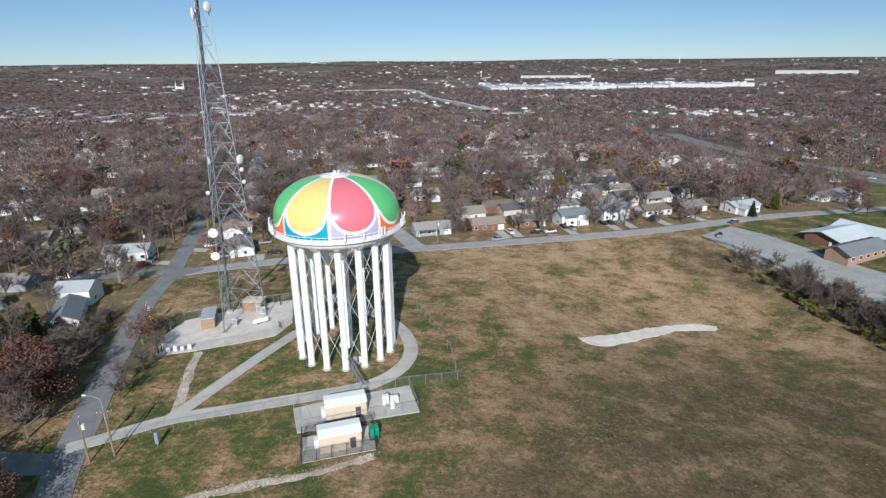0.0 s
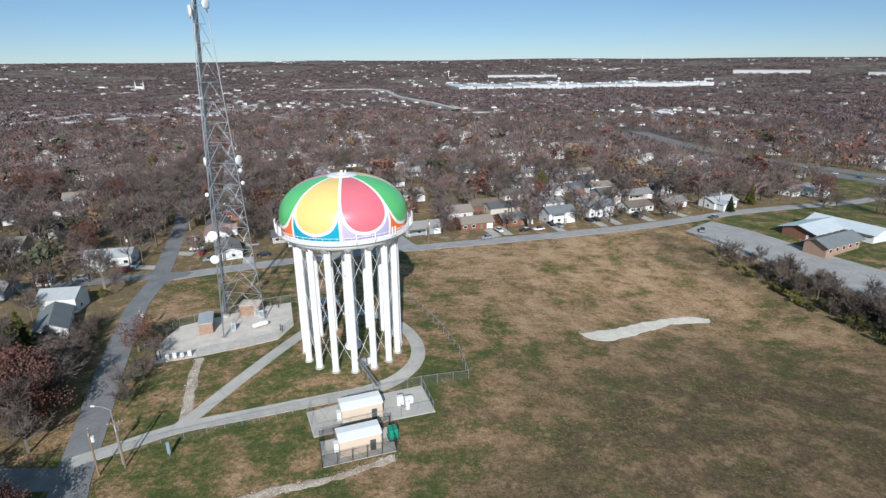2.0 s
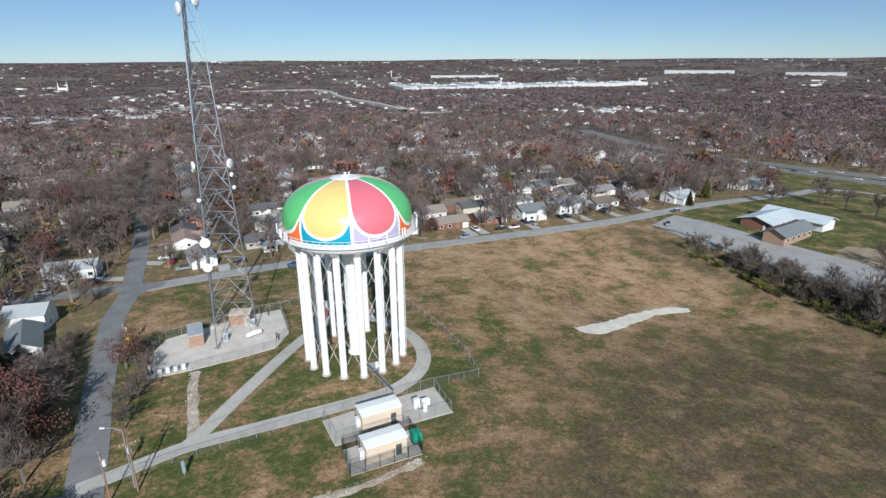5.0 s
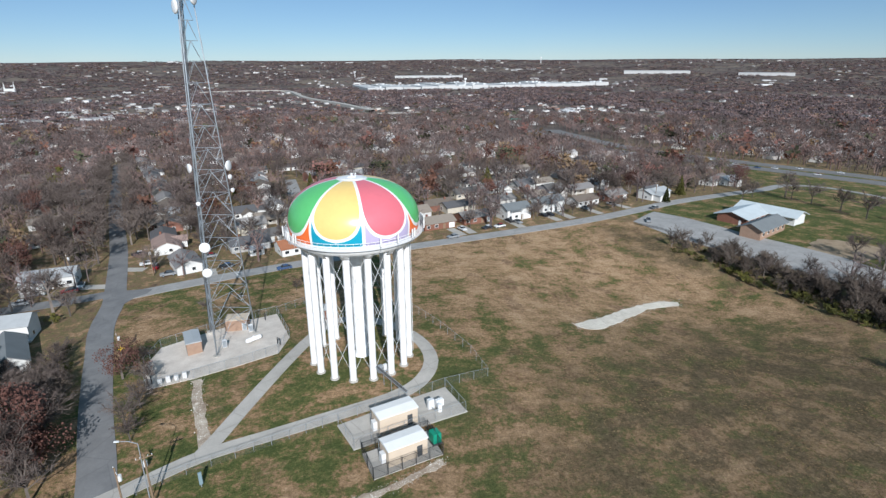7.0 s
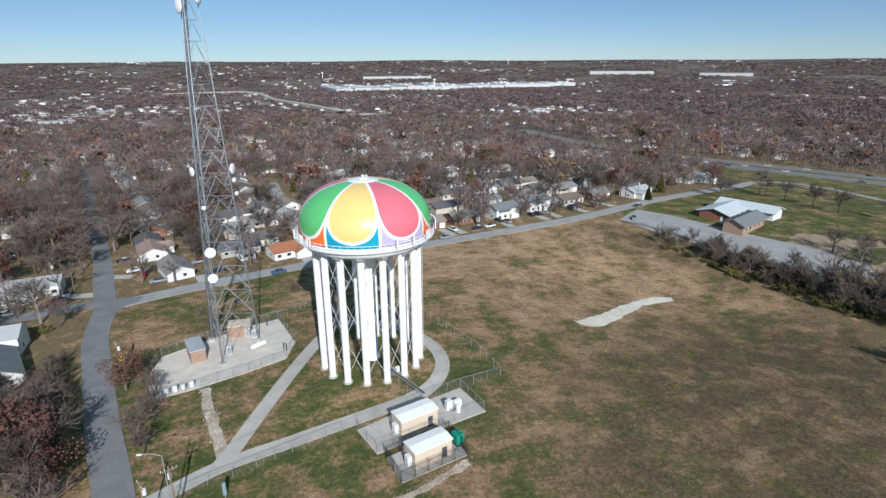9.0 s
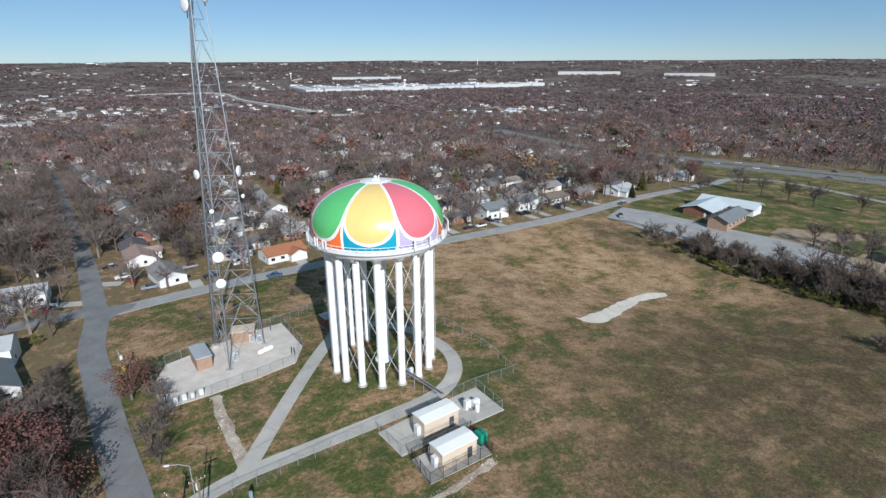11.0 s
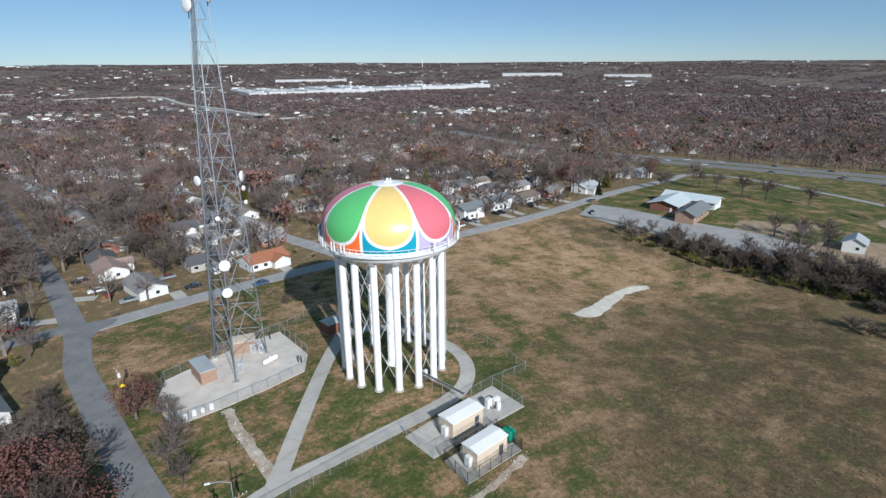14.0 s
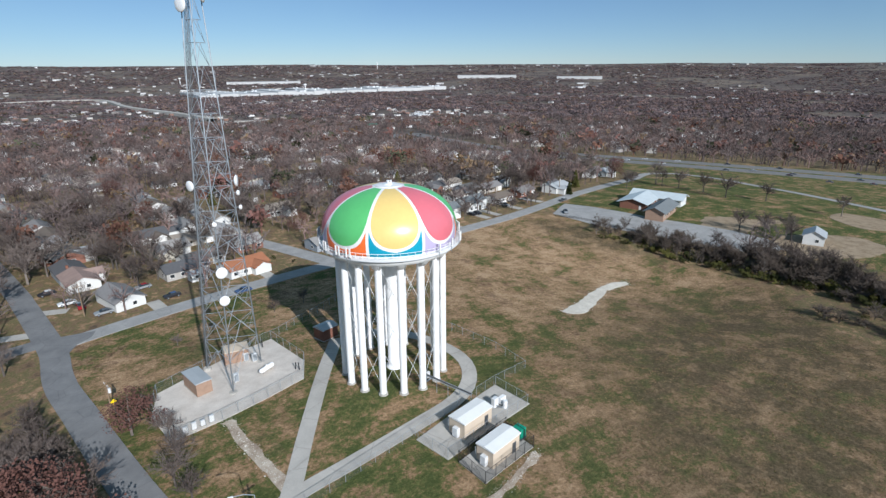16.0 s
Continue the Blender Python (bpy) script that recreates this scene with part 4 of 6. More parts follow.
valve_stand()


def cable_bridge():
    """A steel cable tray on posts from the tower's foot across the drive."""
    a, b = Vector((-19.0, 97.4)), Vector((-14.6, 88.2))
    ob = thing("cable_bridge", pose(a.x, a.y, h(a.x, a.y)), "grey steel cable tray on posts crossing the drive", "cable tray")
    z0 = h(a.x, a.y)
    n = 4
    pts = [a.lerp(b, i / n) for i in range(n + 1)]
    loc = [Vector((p.x - a.x, p.y - a.y, h(p.x, p.y) - z0)) for p in pts]
    for i, q in enumerate(loc):
        part("post", rodded(q + Vector((0, 0, -0.2)), q + Vector((0, 0, 2.9)), 0.05, n=6), STEEL, ob)
    d = (b - a).normalized()
    s = Vector((-d.y, d.x, 0)) * 0.35
    for side in (-1, 1):
        part("side_rail", rodded(loc[0] + s * side + Vector((0, 0, 2.8)), loc[-1] + s * side + Vector((0, 0, 2.8)), 0.05, n=5), STEEL, ob)
    for i in range(24):
        p = loc[0].lerp(loc[-1], i / 23) + Vector((0, 0, 2.8))
        part("rung", rodded(p - s, p + s, 0.04, n=4), STEEL, ob)
    bm = bmesh.new()
    for k in range(4):
        o = s * (-0.5 + k / 3)
        rod(bm, loc[0] + o + Vector((0, 0, 2.86)), loc[-1] + o + Vector((0, 0, 2.86)), 0.04, n=5)
    part("cable_run", bm, DARK_STEEL, ob)


cable_bridge()


def bollard(x, y, tall, lean):
    ob = thing("bollard", pose(x, y, h(x, y), lean, 0, 20), "black steel bollard at the gravel's edge", "bollard", "bollards in the gravel yard")
    part("post", rodded((0, 0, -0.3), (0, 0, tall), 0.11, n=10), BLACK_IRON, ob)
    part("cap", rodded((0, 0, tall), (0, 0, tall + 0.06), 0.12, 0.07, 10), BLACK_IRON, ob)


for spot in ((-38.6, 117.4, 1.7, 6), (-38.0, 116.7, 1.6, -8), (-62.2, 108.4, 2.0, 4), (-62.6, 107.6, 1.8, 0), (-42.2, 131.5, 1.9, 0)):
    bollard(*spot)


def mast_cabinets():
    for x, y, label in ((-46.5, 127.2, "grey steel cabinet at the mast's foot"), (-49.9, 119.6, "grey steel cabinet at the mast's foot"), (-45.0, 126.0, "white steel cabinet beside the mast leg")):
        ob = thing("equipment_cabinet", pose(x, y, h(x, y) + 0.1, 0, 0, 12), label, "cabinet", "cabinets at the mast")
        part("casing", boxed(-0.5, -0.35, 0.1, 0.5, 0.35, 1.8, 0.04), PALE, ob)
        part("plinth", boxed(-0.6, -0.45, -0.1, 0.6, 0.45, 0.1), CONCRETE, ob)
        part("door", boxed(-0.42, -0.37, 0.2, 0.42, -0.351, 1.7), STEEL, ob)


mast_cabinets()


def valve_gear():
    x, y = -17.6, 99.5
    ob = thing("valve_gear", pose(x, y, h(x, y), 0, 0, 25), "grey pipes and cabinets at the water tower's foot", "equipment")
    part("cabinet", boxed(-0.9, 0.0, 0, 0.1, 0.7, 1.5, 0.04), STEEL, ob)
    part("cabinet", boxed(0.5, 0.2, 0, 1.3, 0.8, 1.2, 0.04), PALE, ob)
    bm = rodded((-1.0, -0.6, 0.4), (1.6, -0.6, 0.4), 0.14, n=10)
    rod(bm, (1.6, -0.6, 0.4), (1.6, -0.6, -0.2), 0.14, n=10)
    part("pipe", bm, STEEL, ob)
    part("valve_wheel", turned([(0.16, 0.86), (0.22, 0.86), (0.22, 0.91), (0.16, 0.91), (0.16, 0.86)], 16), DARK_STEEL, ob)
    part("valve_stem", rodded((0, 0, 0.4), (0, 0, 0.9), 0.03), STEEL, ob)


valve_gear()

# ---- houses ----
def gable(name, w, d, z, rise, over, mat, parent, label=""):
    """A pitched roof with thickness, its ridge along x."""
    bm = bmesh.new()
    t = 0.18
    for s in (-1, 1):
        y0, y1 = s * (d / 2 + over), 0.0
        z0 = z - over * rise / (d / 2)
        q = [(-w / 2 - over, y0, z0), (w / 2 + over, y0, z0), (w / 2 + over, y1, z + rise), (-w / 2 - over, y1, z + rise)]
        lo = [bm.verts.new(v) for v in q]
        hi = [bm.verts.new((v[0], v[1], v[2] + t)) for v in q]
        bm.faces.new(lo), bm.faces.new(hi)
        for i in range(4):
            bm.faces.new((lo[i], lo[(i + 1) % 4], hi[(i + 1) % 4], hi[i]))
    return part(name, bm, mat, parent, label)


def house(w, d, wall_h, rise, wall, roof, label, wing=None, garage=True, chimney=False, porch=False):
    """A small family house built round its own middle; the front faces -y."""
    ob = thing("house", Matrix(), label, "house", "houses of the neighbourhood")
    bm = boxed(-w / 2, -d / 2, -2.5, w / 2, d / 2, wall_h)
    for s in (-1, 1):
        v = [bm.verts.new(p) for p in ((s * w / 2, -d / 2, wall_h), (s * w / 2, d / 2, wall_h), (s * w / 2, 0, wall_h + rise))]
        bm.faces.new(v)
    part("wall", bm, wall, ob)
    gable("roof", w, d, wall_h, rise, 0.45, roof, ob)
    if wing:
        ww, wd, wx = wing
        bm = boxed(wx - ww / 2, -d / 2 - wd, -2.5, wx + ww / 2, -d / 2 + 0.1, wall_h - 0.2)
        v = [bm.verts.new(p) for p in ((wx - ww / 2, -d / 2 - wd, wall_h - 0.2), (wx + ww / 2, -d / 2 - wd, wall_h - 0.2), (wx, -d / 2 - wd, wall_h + rise * 0.6))]
        bm.faces.new(v)
        part("wing", bm, wall, ob)
        bm = bmesh.new()
        for s in (-1, 1):
            q = [(wx + s * (ww / 2 + 0.35), -d / 2 - wd - 0.4, wall_h - 0.35), (wx + s * (ww / 2 + 0.35), 0, wall_h - 0.35), (wx, 0, wall_h + rise * 0.62), (wx, -d / 2 - wd - 0.4, wall_h + rise * 0.62)]
            lo = [bm.verts.new(p) for p in q]
            hi = [bm.verts.new((p[0], p[1], p[2] + 0.16)) for p in q]
            bm.faces.new(lo), bm.faces.new(hi)
            for i in range(4):
                bm.faces.new((lo[i], lo[(i + 1) % 4], hi[(i + 1) % 4], hi[i]))
        part("wing_roof", bm, roof, ob)
    front = -d / 2
    xs = np.linspace(-w / 2 + 1.6, w / 2 - 1.6, max(3, int(w / 3)))
    for i, x in enumerate(xs):
        if wing and abs(x - wing[2]) < wing[0] / 2 + 0.6:
            continue
        if garage and i == len(xs) - 1:
            part("garage_door", boxed(x - 1.3, front - 0.05, 0.05, x + 1.2, front, 2.2), TRIM, ob, "white panelled garage door")
        elif i == len(xs) // 2:
            part("door", boxed(x - 0.5, front - 0.05, 0.1, x + 0.5, front, 2.15), TIMBER, ob, "brown front door")
        else:
            win = part("window", boxed(x - 0.75, front - 0.06, 0.95, x + 0.75, front, 2.15), TRIM, ob, "white-framed window")
            part("pane", boxed(x - 0.65, front - 0.07, 1.05, x + 0.65, front - 0.061, 2.05), GLASS, win)
    for s in (-1, 1):
        win = part("window", boxed(min(s * w / 2, s * (w / 2 + 0.05)), -1.6, 0.95, max(s * w / 2, s * (w / 2 + 0.05)), -0.4, 2.1), TRIM, ob, "white-framed window")
        part("pane", boxed(min(s * (w / 2 + 0.051), s * (w / 2 + 0.06)), -1.5, 1.05, max(s * (w / 2 + 0.051), s * (w / 2 + 0.06)), -0.5, 2.0), GLASS, win)
    if chimney:
        part("chimney", boxed(-w / 4 - 0.35, 0.6, wall_h, -w / 4 + 0.35, 1.3, wall_h + rise + 0.7), BRICK, ob, "red brick chimney")
    if porch:
        part("porch_roof", boxed(-w / 2 + 1, front - 1.8, wall_h - 0.35, 0.5, front + 0.1, wall_h - 0.2), roof, ob)
        for x in (-w / 2 + 1.1, 0.4):
            part("porch_post", boxed(x - 0.07, front - 1.7, -0.3, x + 0.07, front - 1.56, wall_h - 0.35), TRIM, ob)
    return ob


HOUSE_SPOTS = []
STYLES = [
    house(13, 8, 2.7, 1.7, HOUSE_WALL, HOUSE_ROOF, "single-storey family house with a pitched shingle roof", None, True, True),
    house(11, 8.5, 2.8, 2.0, HOUSE_WALL, HOUSE_ROOF, "single-storey family house with a front wing", (4.4, 3.2, -2.6), True),
    house(14, 8, 2.8, 1.6, HOUSE_WALL, HOUSE_ROOF, "long low family house with a garage", None, True, False, True),
    house(10, 9, 4.6, 1.9, HOUSE_WALL, HOUSE_ROOF, "two-storey family house with pale siding", (4.0, 2.4, 2.2), False),
    house(9.5, 7.5, 2.7, 2.2, HOUSE_WALL, HOUSE_ROOF, "small gabled family house", None, False, True),
]
WHITE_HOUSES = [
    house(13, 7.6, 2.7, 1.7, WHITE_SIDING, HOUSE_ROOF, "white single-storey house with a grey shingle roof", None, False),
    house(12, 8.6, 2.9, 1.9, WHITE_SIDING, HOUSE_ROOF, "white L-shaped house with a grey roof beside the street", (5.0, 4.0, 2.6), False),
]
PALE_HOUSE = house(14, 8.5, 3.4, 1.5, WHITE_SIDING, PALE_ROOF, "white house with a pale grey metal roof", (6.0, 4.0, -3.0), False)
RUST_HOUSE = house(13, 8.4, 2.8, 1.8, WHITE_SIDING, RUST_ROOF, "white house with a rust-brown shingle roof", (5.5, 2.5, 3.0), True)
BROWN_HOUSE = house(12, 8.4, 2.7, 1.7, WHITE_SIDING, FADED_ROOF, "pale house with a faded pinkish-brown shingle roof", (5.0, 2.5, 2.8), False)
STOREY_HOUSE = house(9.0, 7.4, 4.6, 1.5, WHITE_SIDING, PALE_ROOF, "white two-storey house with a pale blue-grey roof", None, False)
DARK_HOUSE = house(14, 6.6, 2.7, 1.8, WHITE_SIDING, SLATE_ROOF, "low white outbuilding with a slate-grey gabled roof", None, False)
SHED_HOUSE = house(4.6, 3.4, 2.3, 0.7, WHITE_SIDING, GREY_ROOF, "small white garden shed with a grey roof", None, False)
TALL_HOUSE = house(12, 8.2, 4.7, 1.7, WHITE_SIDING, SLATE_ROOF, "white two-storey house with a dark roof and porch", None, True, False, True)
BRICK_HOUSE = house(13.5, 8, 2.8, 1.7, BRICK, HOUSE_ROOF, "red brick single-storey house with a dark roof", None, True, True)
ROW_KINDS = [STYLES[2], WHITE_HOUSES[0], STYLES[0], WHITE_HOUSES[1], STYLES[4]]


USED = set()


def put_house(style, x, y, turn, size=1.0):
    HOUSE_SPOTS.append((x, y))
    m = pose(x, y, h(x, y), 0, 0, turn) @ Matrix.Scale(size, 4)
    if style.name in USED:
        return copy_thing(style, m @ Matrix.Diagonal((*(1 / s for s in style.scale), 1)))
    USED.add(style.name)
    style.matrix_basis = m
    return style


for style, x, y, turn in (
    (PALE_HOUSE, -106, 177, 10), (STOREY_HOUSE, -99.8, 139.8, 6), (WHITE_HOUSES[0], -69.5, 181, 112), (DARK_HOUSE, -95.0, 127.2, 115), (SHED_HOUSE, -117, 160, 10), (SHED_HOUSE, -49, 189, 18),
    (RUST_HOUSE, -35.5, 188.8, 20), (STYLES[0], -52, 197, 16), (WHITE_HOUSES[0], -46, 205, 20), (STYLES[1], -54, 222, 18), (STYLES[2], -46, 232, 15), (WHITE_HOUSES[1], -60, 243, 15),
    (STYLES[2], -4, 201, 16), (BRICK_HOUSE, 17, 207, 16), (BRICK_HOUSE, 34, 212, 16), (TALL_HOUSE, 52, 214, 16), (TALL_HOUSE, 71, 222.5, 16), (WHITE_HOUSES[0], 91, 229, 18), (STYLES[0], 109, 235, 20), (STYLES[4], 133, 240, 22),
    (STYLES[1], 12, 224, 196), (STYLES[2], 32, 231, 196), (STYLES[0], 54, 238, 196), (WHITE_HOUSES[0], 76, 243, 196),
    (WHITE_HOUSES[0], 193, 272, 30), (STYLES[1], 207, 283, 30), (STYLES[1], -150, 196, 5), (STYLES[2], -168, 200, 5), (STYLES[0], -128, 152, 185), (STYLES[4], -145, 145, 180), (STYLES[1], -124, 132, 80), (WHITE_HOUSES[0], -200, 252, 10), (BROWN_HOUSE, -80, 203, 105), (STYLES[0], -83, 213, 105), (STYLES[1], -85, 232, 105), (WHITE_HOUSES[1], -46, 250, 285), (STYLES[4], -30, 214, 16),
    (STYLES[4], -88, 235, 20), (SHED_HOUSE, -79, 238, 20), (WHITE_HOUSES[0], -95, 252, 108), (STYLES[1], -50, 277, 285), (WHITE_HOUSES[1], -55, 298, 285), (STYLES[0], -58, 318, 285), (WHITE_HOUSES[0], -60, 339, 285), (STYLES[2], -34, 234, 105), (WHITE_HOUSES[0], -34, 258, 105),
    (STYLES[0], 42, 256, 16), (WHITE_HOUSES[1], 60, 264, 16), (STYLES[1], 76, 267, 16), (WHITE_HOUSES[0], 88, 272, 196), (STYLES[2], 100, 252, 16), (PALE_HOUSE, 116, 266, 18), (PALE_HOUSE, 131, 234, 20), (BRICK_HOUSE, 24, 236, 196), (STYLES[3], 83, 246, 16), (PALE_HOUSE, 206, 274, 26),
    *((ROW_KINDS[i % 5], -92.0 - 0.295 * 17.5 * i, 263 + 16.8 * i, 106) for i in range(17)),
):
    put_house(style, x, y, turn)


def street_rows():
    """Houses in rows along streets that run beside the north road and the west street."""
    rng = random.Random(11)
    u, v = Vector((0.945, 0.327)), Vector((-0.327, 0.945))
    start = Vector((-84, 160))
    out = []
    for row in range(1, 26):
        for k in range(-24, 50):
            for side in (-1, 1):
                p = start + v * (row * 62 + 24 + side * 15) + u * (k * 21 + rng.uniform(-4, 4)) + v * rng.uniform(-3, 3)
                out.append((p.x, p.y, 19 + (180 if side > 0 else 0) + rng.uniform(-6, 6), rng.random()))
    return out


def in_view(x, y, margin=4.0):
    a = np.degrees(np.arctan2(x + 20, y + 25))
    return (a > -41 - margin) & (a < 68 + margin)


def clear_of_roads(x, y, gap):
    ok = np.ones(np.shape(x), bool)
    for line, w in ((WEST_STREET, 3.5), (NORTH_ROAD, 4), (SIDE_STREET, 3.5), (FRONTAGE, 3.2)):
        ok &= off_line(line, x, y) > w + gap
    return ok & (off_line(HIGHWAY, x, y) > 34 + gap) & ~inside(VERGE, x, y) & ~inside(PARKING, x, y)


FAR_HOUSES = []
pick = random.Random(5)
for x, y, turn, luck in street_rows():
    if not in_view(x, y) or inside(FIELD, x, y) or inside(SCHOOL_GROUNDS, x, y) or not clear_of_roads(x, y, 8):
        continue
    if off_line(HIGHWAY, x, y) < 60:
        continue
    if min((math.hypot(x - a, y - b) for a, b in HOUSE_SPOTS), default=99) < 15 or luck < (0.12 if y < 330 else 0.5 if y < 800 else 0.82):
        continue
    d = math.hypot(x, y)
    if d < 430 and len(HOUSE_SPOTS) < 190:
        put_house(pick.choice(STYLES + WHITE_HOUSES), x, y, turn, pick.uniform(0.88, 1.08))
    else:
        FAR_HOUSES.append((x, y, turn))


def far_blocks(name, rows, label):
    """Far houses and sheds, joined: rows of x, y, turn, length, width, wall height, roof rise, wall colour, roof colour."""
    V, F, C = [], [], []
    for x, y, turn, L, W, H, rise, cw, cr in rows:
        z = h(x, y)
        c, s = math.cos(radians(turn)), math.sin(radians(turn))
        n = len(V)
        for px, py, pz in ((-L, -W, -2), (L, -W, -2), (L, W, -2), (-L, W, -2), (-L, -W, H), (L, -W, H), (L, W, H), (-L, W, H), (-L, 0, H + rise), (L, 0, H + rise)):
            px, py = px / 2, py / 2
            V.append((x + px * c - py * s, y + px * s + py * c, z + pz))
        F += [(n, n + 1, n + 5, n + 4), (n + 1, n + 2, n + 6, n + 9, n + 5), (n + 2, n + 3, n + 7, n + 6), (n + 3, n, n + 4, n + 8, n + 7)]
        C += [cw] * 4
        F += [(n + 4, n + 5, n + 9, n + 8), (n + 6, n + 7, n + 8, n + 9)]
        C += [cr] * 2
    me = mesh_of(name, V, F, FAR_WALL)
    a = me.attributes.new("tint", "FLOAT_COLOR", "FACE")
    a.data.foreach_set("color", np.array([(*c, 1) for c in C], np.float32).ravel())
    return tagged(new(name, me), label, "houses", kind="stuff")


WALLS = [(0.72, 0.71, 0.69), (0.6, 0.57, 0.52), (0.76, 0.75, 0.74), (0.45, 0.42, 0.39), (0.3, 0.18, 0.14)]
ROOFS = [(0.2, 0.19, 0.185), (0.32, 0.31, 0.3), (0.14, 0.13, 0.13), (0.45, 0.44, 0.43), (0.25, 0.21, 0.18)]
far_blocks("far_houses", [(x, y, t, pick.uniform(9, 14), pick.uniform(7, 9), pick.uniform(2.6, 4.5), 1.9, pick.choice(WALLS), pick.choice(ROOFS)) for x, y, t in FAR_HOUSES], "far rows of small pale houses among bare trees")


def town_rows():
    rng = random.Random(21)
    out = []
    for _ in range(5200):
        d = rng.uniform(1150, 4750)
        a = radians(rng.uniform(-46, 73))
        x, y = d * math.sin(a) - 20, d * math.cos(a)
        dens = 0.5 + 0.5 * noise.noise(Vector((x / 420, y / 420, 3.1)))
        dens = max(0.0, dens * 2.6 - 1.15) * (1.0 if math.degrees(a) < 25 else 0.5)
        if rng.random() > dens * 1.0:
            continue
        big = rng.random() < (0.28 if d < 1900 and a < -0.2 else 0.10)
        L = rng.uniform(22, 55) if big else rng.uniform(10, 20)
        k = rng.uniform(0.5, 1.0)
        c = tuple(v * k for v in (rng.choice(WALLS[:3]) if rng.random() < 0.7 else rng.choice(WALLS)))
        r = rng.choice(((0.62, 0.62, 0.62), (0.42, 0.41, 0.41), (0.24, 0.235, 0.23))) if big else rng.choice(ROOFS)
        out.append((x, y, rng.uniform(0, 180), L, L * rng.uniform(0.4, 0.7), rng.uniform(4, 7) if big else rng.uniform(3, 5), 0.4 if big else 2.2, c, r))
    return out


far_blocks("distant_town", town_rows(), "distant pale roofs of a town in woodland")


def big_plant():
    """The long white factory across the valley, block by block."""
    rng = random.Random(8)
    ob = thing("factory", pose(0, 0, 0), "long low white factory halls across the valley", "factory")
    a, b = Vector((200, 2330)), Vector((1330, 2440))
    n = 15
    for i in range(n):
        p = a.lerp(b, (i + 0.5) / n)
        L = (b - a).length / n * rng.uniform(0.9, 1.02)
        W = rng.uniform(150, 330) * (0.45 if i > 11 else 1)
        z = h(p.x, p.y)
        H = rng.uniform(11, 17)
        bm = boxed(-L / 2, -20, -8, L / 2, W, H)
        bm.transform(Matrix.Translation((p.x, p.y, z)) @ Matrix.Rotation(math.atan2(b.y - a.y, b.x - a.x), 4, "Z"))
        hall = part("hall", bm, FAR_WHITE, ob)
        for k in range(5):
            u = rng.uniform(-L / 2, L / 2 - 12)
            v = rng.uniform(0, W - 12)
            bm = boxed(u, v, H, u + rng.uniform(4, 12), v + rng.uniform(4, 10), H + rng.uniform(1.5, 5))
            bm.transform(Matrix.Translation((p.x, p.y, z)) @ Matrix.Rotation(math.atan2(b.y - a.y, b.x - a.x), 4, "Z"))
            part("roof_unit", bm, PALE, hall)


big_plant()


def warehouse(x0, y0, x1, y1, depth, H, label, mat):
    L = math.hypot(x1 - x0, y1 - y0)
    ob = thing("warehouse", pose(x0, y0, h((x0 + x1) / 2, (y0 + y1) / 2), 0, 0, math.degrees(math.atan2(y1 - y0, x1 - x0))), label, "warehouse")
    part("wall", boxed(0, 0, -12, L, depth, H), mat, ob)
    part("roof", boxed(-1, -1, H, L + 1, depth + 1, H + 1.0), FAR_WHITE, ob)


def along(deg, d):
    return d * math.sin(radians(deg)) - 30, d * math.cos(radians(deg))


for a0, a1, d, depth, H, label in ((30.6, 36.4, 3480, 120, 16, "far white warehouse on the valley floor"), (40.3, 44.6, 3420, 90, 14, "far pale warehouse on the valley floor"), (8.5, 15.2, 3250, 70, 12, "far white distribution shed beyond the factory")):
    (xa, ya), (xb, yb) = along(a0, d), along(a1, d)
    warehouse(xa, ya, xb, yb, depth, H, label, FAR_WHITE)


def far_water_tower(x, y, tall, label):
    ob = thing("far_water_tower", pose(x, y, h(x, y)), label, "water tower")
    part("stem", rodded((0, 0, -2), (0, 0, tall - 6), 2.2, 1.6, 12), WHITE, ob)
    part("bowl", turned([(0.1, tall - 9), (5, tall - 7), (7, tall - 4), (6.5, tall - 1.5), (3, tall), (0.1, tall + 0.3)], 20), WHITE, ob, "", True)


far_water_tower(*along(22.8, 4300), 42, "white far-off water tower on the ridge")
far_water_tower(*along(15.5, 2700), 36, "white far-off water tower beside the factory")
far_water_tower(*along(4.6, 3300), 34, "white far-off water tower above the town")


